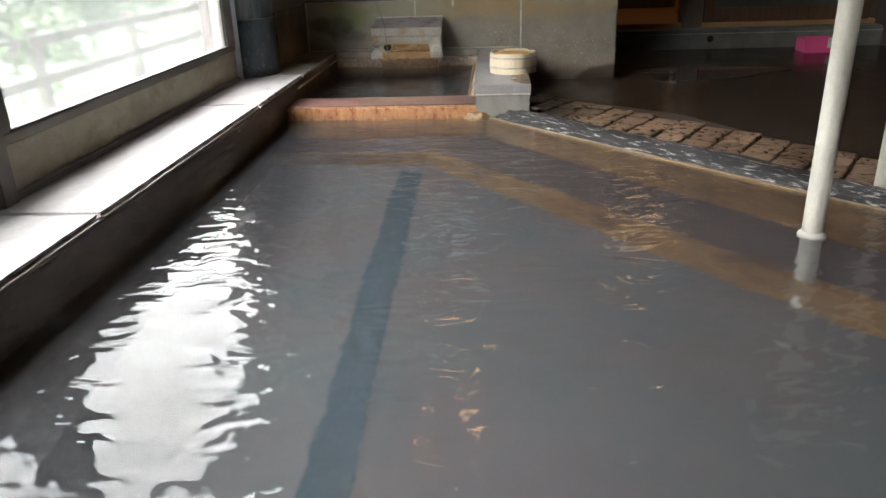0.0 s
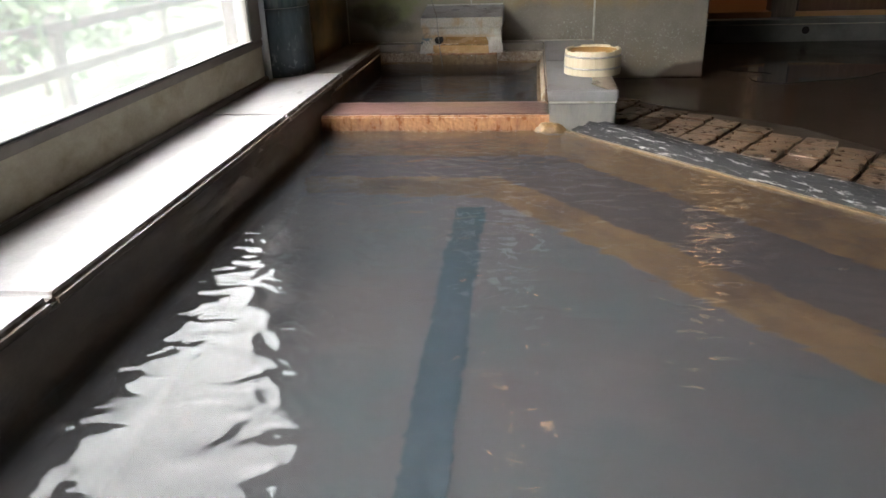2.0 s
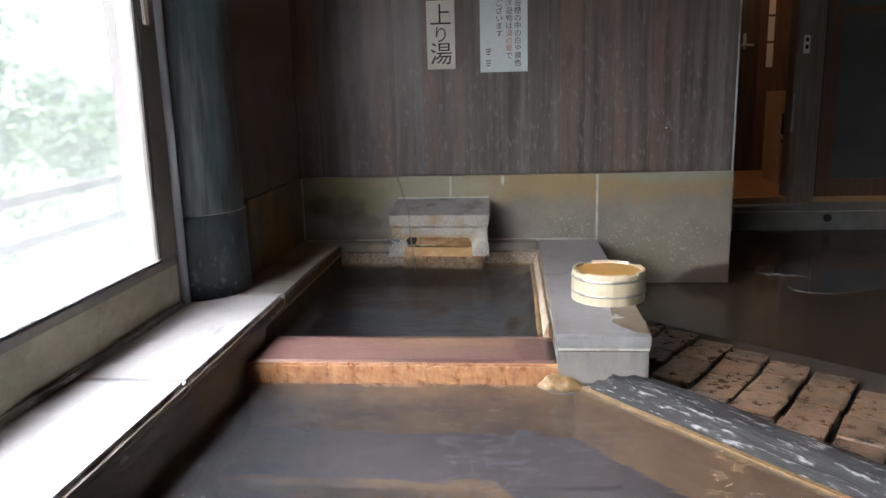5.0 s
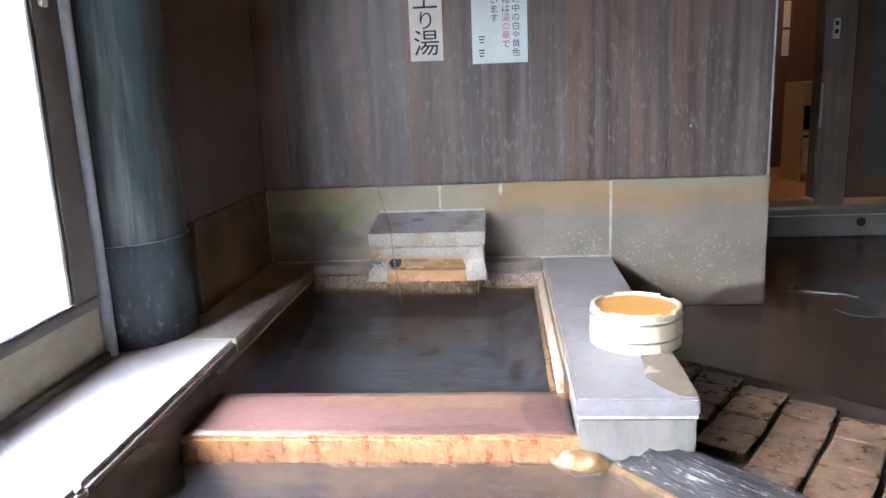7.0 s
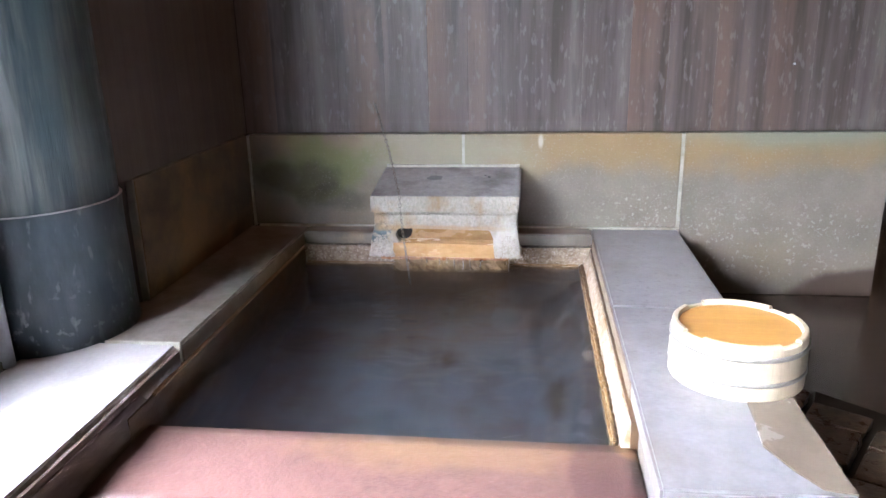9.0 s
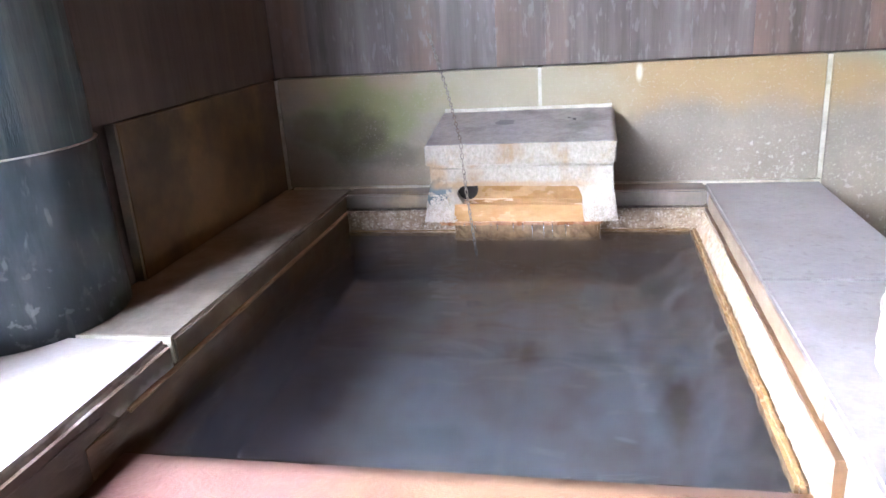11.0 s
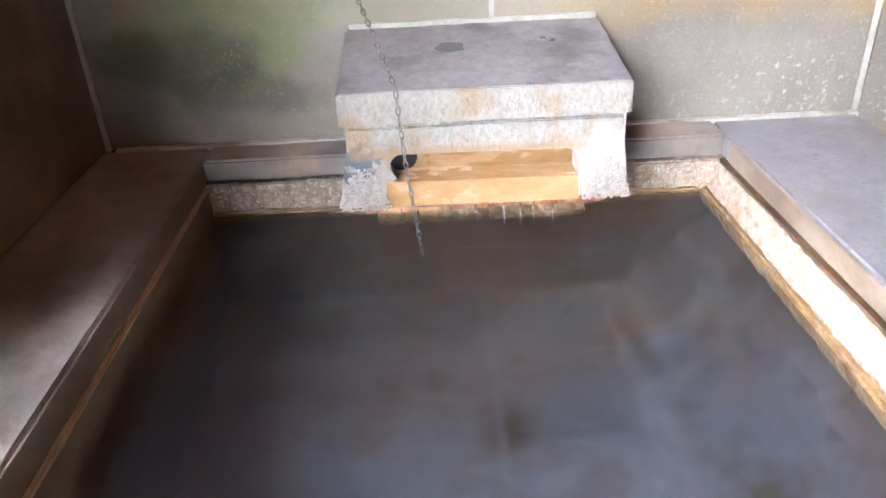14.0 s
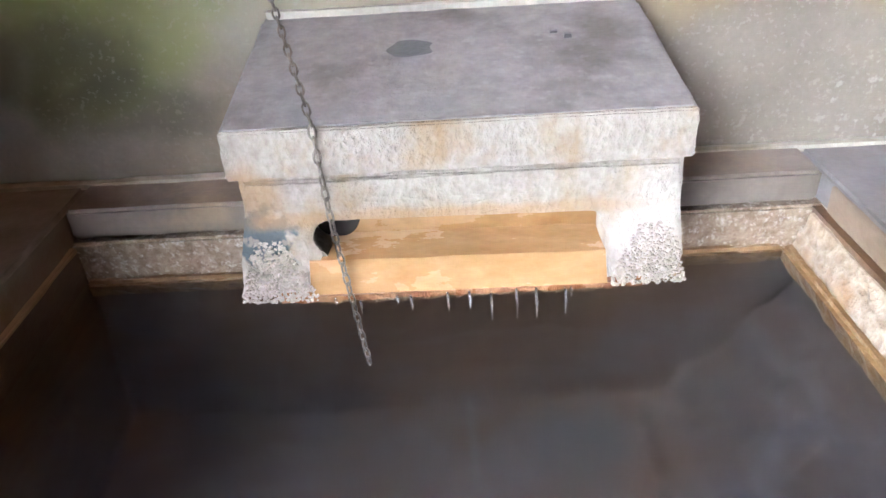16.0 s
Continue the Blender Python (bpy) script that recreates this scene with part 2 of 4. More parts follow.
CHANNEL = mat("spout_channel_deposit", (0.33, 0.19, 0.075), (0.43, 0.275, 0.135), 14, 0.25, 0.3, (0.5, 1, 1), (0.36, 0.17, 0.06), 9, 0.58)
# Darker ochre than CHANNEL, for the back of the slot.
CHANNEL_BACK = mat("darker_slot_ochre", (0.22, 0.12, 0.045), (0.32, 0.19, 0.08), 14, 0.25, 0.4, (0.5, 1, 1), (0.2, 0.1, 0.03), 12, 0.58)
DARK_STAIN = mat("damp_dark_spot", (0.055, 0.058, 0.064), (0.085, 0.088, 0.095), 60, 0.4, 0.2)
BASIN = mat("pool_bottom_sediment", (0.125, 0.10, 0.097), (0.15, 0.126, 0.122), 2, 0.8, 0.1, (1, 1, 1), (0.10, 0.118, 0.118), 1.3, 0.52)
BASIN_STRIPE = mat("teal_bottom_channel", (0.012, 0.042, 0.058), (0.02, 0.055, 0.07), 6, 0.8, 0.1)
BASIN_TREAD = mat("purple_brown_tread", (0.068, 0.046, 0.042), (0.092, 0.062, 0.056), 4, 0.7, 0.15)
BASIN_FACE = mat("ochre_pool_wall", (0.165, 0.085, 0.028), (0.235, 0.13, 0.045), 5, 0.6, 0.3, (1, 1, 1), (0.10, 0.052, 0.024), 3, 0.56)
BASIN_DARK = mat("dark_small_basin", (0.085, 0.115, 0.128), (0.21, 0.222, 0.262), 3, 0.8, 0.1, (1, 1, 1), (0.085, 0.07, 0.05), 3, 0.56)
JOINT = mat("silted_joint", (0.13, 0.135, 0.14), (0.19, 0.19, 0.195), 20, 0.8, 0.3)
WATERLINE = mat("ochre_waterline", (0.15, 0.085, 0.035), (0.26, 0.165, 0.075), 30, 0.35, 0.6)
FLOOR = mat("wet_brown_floor", (0.02, 0.013, 0.0095), (0.034, 0.022, 0.015), 4, 0.2, 0.15, (1, 1, 1), (0.05, 0.038, 0.03), 1.5, 0.62)
PUDDLE = mat("thin_water_film", (0.03, 0.028, 0.026), (0.045, 0.042, 0.04), 3, 0.06, 0.05, rough_var=0.02)
PAVER = mat("worn_pavers", (0.10, 0.058, 0.034), (0.2, 0.13, 0.085), 24, 0.3, 1.0, (1, 1, 1), (0.022, 0.015, 0.011), 9, 0.55, tint=0.2)
PAVER_BED = mat("black_paver_joints", (0.02, 0.015, 0.012), (0.035, 0.028, 0.022), 20, 0.6, 0.3)
CONCRETE = mat("wall_concrete", (0.27, 0.24, 0.175), (0.37, 0.34, 0.26), 7, 0.75, 0.35, (1, 0.6, 1), (0.17, 0.135, 0.075), 3, 0.54)
FRAME = mat("dark_window_frame", (0.13, 0.115, 0.10), (0.18, 0.16, 0.14), 7, 0.5, 0.2, (3, 1, 1))
ALUMINIUM = mat("dull_aluminium", (0.36, 0.39, 0.43), (0.46, 0.49, 0.52), 9, 0.4, 0.1, metal=0.1)
STEP = mat("grey_step_concrete", (0.13, 0.14, 0.13), (0.19, 0.2, 0.185), 6, 0.5, 0.2, (1, 1, 1), (0.09, 0.085, 0.07), 2, 0.56)
ORANGE_WOOD = mat("orange_floor_wood", (0.42, 0.22, 0.09), (0.52, 0.30, 0.14), 6, 0.4, 0.15, (0.5, 6, 6))
PALE_WOOD = mat("pale_shelf_wood", (0.55, 0.38, 0.2), (0.65, 0.47, 0.27), 6, 0.5, 0.15, (5, 5, 0.5))
POST_WOOD = mat("grey_brown_post", (0.15, 0.11, 0.085), (0.22, 0.17, 0.135), 6, 0.6, 0.25, (6, 6, 0.4))
RED_WOOD = mat("red_brown_door_wood", (0.10, 0.05, 0.03), (0.15, 0.08, 0.05), 6, 0.5, 0.2, (6, 6, 0.4))
DOOR_GLASS = mat("grey_door_pane", (0.06, 0.065, 0.062), (0.08, 0.085, 0.082), 2, 0.35, 0.05)
PAPER = mat("white_paper", (0.72, 0.70, 0.66), (0.78, 0.76, 0.72), 4, 0.8, 0.05)
PAPER_BLUE = mat("pale_blue_paper", (0.60, 0.70, 0.72), (0.66, 0.75, 0.77), 4, 0.8, 0.05)
INK = mat("black_ink", (0.02, 0.02, 0.02), (0.035, 0.035, 0.035), 30, 0.7, 0.0)
INK_RED = mat("red_ink", (0.45, 0.12, 0.12), (0.5, 0.16, 0.15), 30, 0.7, 0.0)
BUCKET = mat("cream_bucket_wood", (0.5, 0.415, 0.28), (0.57, 0.49, 0.35), 7, 0.45, 0.12, (5, 5, 0.5), tint=0.03)
HOOP = mat("pale_metal_hoop", (0.32, 0.3, 0.27), (0.42, 0.4, 0.37), 30, 0.4, 0.1, metal=0.6)
BUCKET_IN = mat("yellow_bucket_bottom", (0.36, 0.175, 0.035), (0.43, 0.23, 0.06), 7, 0.5, 0.12, (0.6, 6, 1))
STEEL = mat("dull_steel", (0.10, 0.09, 0.075), (0.24, 0.215, 0.18), 60, 0.42, 0.3, metal=0.6)
RAIL = mat("cream_painted_pipe", (0.40, 0.385, 0.33), (0.48, 0.46, 0.40), 14, 0.45, 0.25, (1, 1, 0.4), (0.3, 0.27, 0.21), 9, 0.6)
PINK = mat("pink_plastic", (0.72, 0.06, 0.22), (0.78, 0.09, 0.27), 5, 0.35, 0.05)
WHITE_PLASTIC = mat("white_plastic", (0.75, 0.74, 0.7), (0.8, 0.79, 0.75), 5, 0.4, 0.05)
BLACK = mat("black_hole", (0.012, 0.01, 0.01), (0.02, 0.018, 0.016), 10, 0.8, 0.1)
LEAF = mat("garden_leaves", (0.05, 0.11, 0.025), (0.10, 0.18, 0.05), 3, 0.5, 0.1)
BARK = mat("bark", (0.13, 0.10, 0.075), (0.2, 0.16, 0.12), 12, 0.9, 0.8, (1, 1, 0.3))
GROUND = mat("garden_ground", (0.05, 0.08, 0.032), (0.085, 0.115, 0.055), 2, 0.9, 0.3, (1, 1, 1), (0.15, 0.145, 0.115), 0.7, 0.55)
FENCE = mat("fence_wood", (0.20, 0.17, 0.14), (0.28, 0.24, 0.2), 6, 0.8, 0.3, (3, 0.4, 3))
GLASS = steamed_glass("steamed_window_glass")
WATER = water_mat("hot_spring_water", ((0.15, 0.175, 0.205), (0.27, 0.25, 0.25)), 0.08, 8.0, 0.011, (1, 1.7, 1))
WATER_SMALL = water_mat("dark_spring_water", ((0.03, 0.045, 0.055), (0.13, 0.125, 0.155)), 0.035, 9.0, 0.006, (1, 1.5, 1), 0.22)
# stains with shapes of their own
for colour, at, r, kw in (
        ((0.27, 0.18, 0.07), (1.45, 5.62, 0.53), (1.2, 9, 0.085), dict(amount=0.75)),
        ((0.2, 0.225, 0.18), (2.25, 5.62, 0.585), (0.36, 9, 0.06), dict(amount=0.7, wobble=0.25)),
        ((0.28, 0.28, 0.21), (1.0, 5.62, 0.50), (0.30, 9, 0.12), dict(amount=0.6)),
        ((0.165, 0.175, 0.045), (0.60, 5.62, 0.455), (0.19, 9, 0.10), dict(amount=0.85, wobble=0.6)),
        ((0.05, 0.044, 0.022), (0.49, 5.62, 0.42), (0.13, 9, 0.06), dict(amount=0.7, wobble=0.8)),
        ((0.05, 0.044, 0.022), (0.66, 5.62, 0.34), (0.12, 9, 0.035), dict(amount=0.5, wobble=0.8)),
        ((0.42, 0.4, 0.36), (2.15, 5.62, 0.19), (0.6, 9, 0.13), dict(speck=80, amount=0.4)),
        ((0.42, 0.4, 0.36), (1.74, 5.62, 0.30), (0.12, 9, 0.07), dict(speck=60, amount=0.6)),
        ((0.33, 0.3, 0.25), (1.6, 5.62, 0.4), (0.9, 9, 0.3), dict(speck=150, amount=0.3)),
        ((0.45, 0.42, 0.33), (1.39, 5.62, 0.545), (0.008, 9, 0.022), dict(wobble=0.1)),
        ((0.065, 0.045, 0.032), (2.56, 5.62, -0.02), (0.30, 9, 0.13), dict(wobble=0.12, soft=0.12))):
    stain(STONE_WALL, colour, at, r, **kw)
stain(WALL_WOOD, (0.26, 0.25, 0.24), (1.6, 5.63, 0.8), (1.3, 9, 0.5), speck=75, amount=0.25, stretch=(1, 1, 0.3))
stain(WALL_WOOD, (0.03, 0.024, 0.02), (1.3, 5.63, 0.95), (1.6, 9, 0.6), speck=12, amount=0.35, stretch=(1.6, 1, 0.35))
stain(COLUMN_BASE, (0.22, 0.24, 0.25), (0.3, 4.6, 0.27), (0.4, 0.4, 0.09), speck=48, amount=0.5)
stain(COLUMN_BASE, (0.16, 0.18, 0.19), (0.3, 4.6, 0.42), (0.4, 0.4, 0.2), speck=45, amount=0.6, stretch=(1, 1, 0.3))
stain(COLUMN_WOOD, (0.2, 0.225, 0.22), (0.3, 4.6, 0.8), (0.4, 0.4, 0.5), speck=7, amount=0.5, stretch=(6, 6, 0.3))
for colour, at, r, kw in (
        ((0.24, 0.125, 0.11), (0.78, 4.22, 0.12), (0.2, 0.12, 9), dict(amount=0.35)),
        ((0.19, 0.115, 0.06), (1.22, 4.33, 0.12), (0.3, 0.06, 9), dict(amount=0.6, scale=14)),
        ((0.06, 0.03, 0.028), (1.52, 4.25, 0.12), (0.085, 0.13, 9), dict(wobble=0.3, soft=0.12, amount=0.75)),
        ((0.06, 0.03, 0.028), (1.25, 4.14, 0.12), (0.2, 0.035, 9), dict(wobble=0.5, soft=0.15, amount=0.6)),
        ((0.42, 0.24, 0.11), (1.575, 4.38, 0.12), (0.035, 0.05, 9), dict(wobble=0.3))):
    stain(RED_STONE, colour, at, r, **kw)
stain(ORANGE, (0.5, 0.4, 0.3), (1.05, 4.1, 0.122), (0.6, 0.1, 0.012), speck=90, amount=0.5)
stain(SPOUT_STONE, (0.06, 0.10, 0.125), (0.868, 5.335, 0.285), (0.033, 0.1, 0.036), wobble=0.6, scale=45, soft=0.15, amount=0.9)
stain(SPOUT_STONE, (0.3, 0.27, 0.22), (0.868, 5.335, 0.275), (0.05, 0.1, 0.05), speck=75, amount=0.85)
stain(SPOUT_STONE, (0.55, 0.51, 0.46), (0.862, 5.335, 0.222), (0.05, 0.1, 0.035), scale=35, amount=0.85)
stain(SPOUT_STONE, (0.3, 0.17, 0.06), (0.865, 5.335, 0.345), (0.03, 0.1, 0.03), scale=25, amount=0.6)
stain(SPOUT_STONE, (0.55, 0.52, 0.47), (1.28, 5.335, 0.26), (0.05, 0.1, 0.06), scale=25, amount=0.75)
stain(SPOUT_STONE, (0.33, 0.2, 0.09), (1.07, 5.335, 0.306), (0.2, 0.1, 0.01), scale=25, amount=0.6)
stain(CAP_STONE, (0.33, 0.33, 0.33), (1.08, 5.45, 0.43), (0.26, 0.16, 9), speck=60, amount=0.3)
stain(BENCH_STONE, (0.09, 0.085, 0.08), (1.72, 5.0, 0.24), (0.16, 0.6, 9), speck=55, amount=0.4)
stain(LEDGE_STONE, (0.12, 0.105, 0.09), (0.5, 2.5, 0.24), (0.08, 2.2, 9), speck=16, amount=0.45, stretch=(1, 0.4, 1))
stain(LEDGE_STONE, (0.09, 0.06, 0.04), (0.555, 2.0, 0.215), (0.02, 9, 0.03), wobble=0.5, scale=20)
stain(FAR_LEDGE, (0.115, 0.065, 0.03), (0.556, 5.0, 0.2), (0.011, 9, 0.034), wobble=0.2, scale=25)
for colour, at, r, amount in (
        ((0.17, 0.1, 0.048), (1.08, 5.62, 0.05), (0.62, 0.42, 0.45), 0.9),
        ((0.16, 0.115, 0.09), (1.64, 4.9, -0.1), (0.16, 0.9, 0.5), 0.6),
        ((0.10, 0.06, 0.03), (0.5, 4.9, -0.1), (0.26, 0.9, 0.5), 0.9)):
    stain(BASIN_DARK, colour, at, r, wobble=0.35, scale=5, soft=0.6, amount=amount)
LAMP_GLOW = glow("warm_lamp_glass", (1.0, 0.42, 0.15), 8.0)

# ---- builders ----


def thing(name, base, label="", category="", group="", kind=""):
    ob = new(name)
    ob.location = base
    ob.empty_display_size = 0.05
    return tagged(ob, label, category, group, kind)


def link(name, mesh, material, parent=None, label=""):
    ob = new(name, mesh)
    if not mesh.materials:
        mesh.materials.append(material)
    if parent is not None:
        ob.parent = parent
        if parent.type == "EMPTY":
            ob.matrix_parent_inverse = Matrix.Translation(parent.location).inverted()
    return tagged(ob, label)


def part(name, bm, material, parent=None, label="", smooth=False):
    mesh = bpy.data.meshes.new(name)
    bmesh.ops.recalc_face_normals(bm, faces=bm.faces)
    bm.to_mesh(mesh)
    bm.free()
    if smooth:
        for p in mesh.polygons:
            p.use_smooth = True
    return link(name, mesh, material, parent, label)


def box(x0, x1, y0, y1, z0, z1, bevel=0.0, bm=None, segs=2):
    bm = bm or bmesh.new()
    made = bmesh.ops.create_cube(bm, size=1, matrix=Matrix.Translation(((x0 + x1) / 2, (y0 + y1) / 2, (z0 + z1) / 2)) @ Matrix.Diagonal((x1 - x0, y1 - y0, z1 - z0, 1)))
    if bevel > 0:
        edges = {e for v in made["verts"] for e in v.link_edges}
        bmesh.ops.bevel(bm, geom=list(edges), offset=bevel, segments=segs, affect="EDGES")
    return bm


def rough(bm, cell, amp, scale=18.0, seed=0.0):
    """Cuts a mesh into cells of about that size and wears it unevenly."""
    for _ in range(6):
        long_edges = [e for e in bm.edges if e.calc_length() > cell * 1.5]
        if not long_edges or len(bm.faces) > 12000:
            break
        bmesh.ops.subdivide_edges(bm, edges=long_edges, cuts=1, use_grid_fill=True)
    bm.normal_update()
    for v in bm.verts:
        q = v.co * scale + Vector((seed, seed, seed))
        v.co += v.normal * amp * (noise.noise(q) + 0.5 * noise.noise(q * 2.3))
    return bm


def prism(points, z0, z1, bm=None):
    bm = bm or bmesh.new()
    low = [bm.verts.new((x, y, z0)) for x, y in points]
    high = [bm.verts.new((x, y, z1)) for x, y in points]
    bm.faces.new(low)
    bm.faces.new(high)
    for i in range(len(points)):
        j = (i + 1) % len(points)
        bm.faces.new((low[i], low[j], high[j], high[i]))
    return bm


def profile_y(points, y0, y1, bm=None):
    """A shape given in x and z, drawn out along y."""
    bm = bm or bmesh.new()
    near = [bm.verts.new((x, y0, z)) for x, z in points]
    far = [bm.verts.new((x, y1, z)) for x, z in points]
    bm.faces.new(near)
    bm.faces.new(far)
    for i in range(len(points)):
        j = (i + 1) % len(points)
        bm.faces.new((near[i], near[j], far[j], far[i]))
    return bm


def lathe(rings, cx, cy, segs=32, bm=None):
    """Rings of (radius, z) turned round an upright axis, closed at both ends."""
    bm = bm or bmesh.new()
    loops = []
    for r, z in rings:
        loops.append([bm.verts.new((cx + r * math.cos(2 * math.pi * i / segs), cy + r * math.sin(2 * math.pi * i / segs), z)) for i in range(segs)])
    for a, b in zip(loops, loops[1:]):
        for i in range(segs):
            j = (i + 1) % segs
            bm.faces.new((a[i], a[j], b[j], b[i]))
    bm.faces.new(loops[0])
    bm.faces.new(loops[-1])
    return bm


def tube(points, radius, segs=10, bm=None, closed=False):
    """A round bar along a line of points."""
    bm = bm or bmesh.new()
    pts = [Vector(p) for p in points]
    loops = []
    for i, p in enumerate(pts):
        if closed:
            d = pts[(i + 1) % len(pts)] - pts[i - 1]
        else:
            d = pts[min(i + 1, len(pts) - 1)] - pts[max(i - 1, 0)]
        q = d.to_track_quat("Z", "Y")
        r = radius[i] if isinstance(radius, (list, tuple)) else radius
        loops.append([bm.verts.new(p + q @ Vector((r * math.cos(2 * math.pi * k / segs), r * math.sin(2 * math.pi * k / segs), 0))) for k in range(segs)])
    pairs = list(zip(loops, loops[1:])) + ([(loops[-1], loops[0])] if closed else [])
    for a, b in pairs:
        for k in range(segs):
            j = (k + 1) % segs
            bm.faces.new((a[k], a[j], b[j], b[k]))
    if not closed:
        bm.faces.new(loops[0])
        bm.faces.new(loops[-1])
    return bm


# ---- the room's shell ----
BACK = 5.63
STRIP = 0.57
LEDGE = 0.235
WATER_Z, SMALL_Z = 0.06, 0.126
BOTTOM = -0.5
rng = random.Random(4)

# pool line on the floor side, from the bench's corner
CURB_A, CURB_B = Vector((1.63, 4.09)), Vector((4.98, 0.19))
ALONG = (CURB_B - CURB_A).normalized()
ACROSS = Vector((-ALONG.y, ALONG.x))

floor = tagged(part("floor", prism([(1.58, 4.11), (1.63 + 0.02, 4.11), (CURB_B.x, CURB_B.y + 0.04), (5.2, 0.2), (5.2, 7.06), (1.58, 7.06)], -0.25, 0.0), FLOOR),
               "wet dark brown concrete floor beside the pool", "floor", kind="structure")

wall_back = thing("wall_back", (1.4, BACK, 0), "dark weathered board wall above a stained stone strip", "wall", kind="structure")
part("core", box(0.10, 2.525, BACK + 0.03, BACK + 0.13, -0.25, 2.5), DARK_WOOD, wall_back)
wx = 0.335
while wx < 2.50:
    w = min(rng.uniform(0.10, 0.17), 2.525 - wx)
    if 2.525 - wx - w < 0.05:
        w = 2.525 - wx
    d = rng.uniform(0, 0.003)
    part("board", box(wx, wx + w - 0.0004, BACK + 0.004 + d * 0.4, BACK + 0.029, STRIP + 0.004, 2.48), WALL_WOOD, wall_back)
    wx += w
for x0, x1, z0, m in ((0.345, 1.118, LEDGE + 0.004, STONE_WALL), (1.126, 1.862, LEDGE + 0.004, STONE_WALL), (1.872, 2.535, 0.0, STONE_WALL)):
    part("stone_panel", box(x0, x1, BACK - 0.012, BACK + 0.028, z0, STRIP, 0.004), m, wall_back)
part("grout_joint", box(1.117, 1.127, BACK - 0.011, BACK + 0.02, LEDGE + 0.02, STRIP - 0.002), GROUT, wall_back)
part("grout_joint", box(1.861, 1.873, BACK - 0.011, BACK + 0.02, 0.02, STRIP - 0.002), GROUT, wall_back)
part("grout_joint", rough(box(0.36, 1.87, BACK - 0.024, BACK - 0.008, LEDGE - 0.004, LEDGE + 0.006), 0.03, 0.002), GROUT, wall_back)
part("grout_joint", box(0.336, 0.346, BACK - 0.014, BACK + 0.02, LEDGE, STRIP - 0.004), GROUT, wall_back)
part("grout_joint", rough(box(0.852, 1.318, BACK - 0.024, BACK - 0.011, 0.452, 0.464), 0.02, 0.002, 40), GROUT, wall_back)
part("edge_strip", box(2.526, 2.534, BACK + 0.003, BACK + 0.12, STRIP + 0.002, 2.48, 0.002), ALUMINIUM, wall_back, "pale metal edge strip")

wall_left = thing("wall_left", (0.25, 2.0, 0), "window wall of concrete below and dark wood above", "wall", kind="structure")
part("parapet", rough(box(0.03, 0.205, -1.9, 4.398, -0.6, 0.397), 0.2, 0.002, 9), CONCRETE, wall_left, "stained concrete parapet under the windows")
part("track", box(0.205, 0.222, -1.9, 4.40, 0.232, 0.258, 0.004), FRAME, wall_left, "dark track along the ledge")
part("header", box(0.03, 0.23, -1.9, 4.398, 1.96, 2.5), DARK_WOOD, wall_left)
part("end_wall", box(0.03, 0.315, 4.66, BACK + 0.03, -0.6, 2.5), DARK_WOOD, wall_left)
part("end_wall", box(0.03, 0.19, 4.40, 4.659, -0.6, 2.5), DARK_WOOD, wall_left)
for k in range(7):
    part("board", box(0.316, 0.334, 4.74 + k * 0.127, 4.74 + k * 0.127 + 0.1265, STRIP + 0.004, 2.48), SIDE_WOOD, wall_left)
part("stone_panel", box(0.316, 0.338, 4.83, BACK - 0.014, LEDGE + 0.003, STRIP, 0.003), STONE_BROWN, wall_left, "brown stained stone panel")
part("grout_joint", box(0.316, 0.337, 4.822, 4.829, LEDGE + 0.003, STRIP, 0), DAMP_STONE, wall_left)

for name, x0, x1, y0, y1, m, lab in (
        ("wall_right", 5.05, 5.2, -2.0, 9.2, DARK_WOOD, "dark wooden side wall"),
        ("wall_front", 0.03, 5.2, -2.05, -1.9, DARK_WOOD, "dark wooden wall behind the pool"),
        ("wall_changing_room", 2.2, 5.2, 9.0, 9.12, RED_WOOD, "dark red-brown boarded wall of the changing room"),
        ("wall_corridor", 2.2, 2.32, 5.76, 9.0, DARK_WOOD, "dark wooden wall beside the passage")):
    tagged(part(name, box(x0, x1, y0, y1, -0.6, 2.6), m), lab, "wall", kind="structure")
ceiling_bm = box(0.0, 5.2, -2.05, 9.12, 2.5, 2.6)
for k in range(9):
    box(0.2, 5.06, -1.5 + k * 0.9, -1.42 + k * 0.9, 2.4, 2.52, 0.004, ceiling_bm)
tagged(part("ceiling", ceiling_bm, CEIL_WOOD), "dark brown boarded ceiling with cross beams", "ceiling", kind="structure")

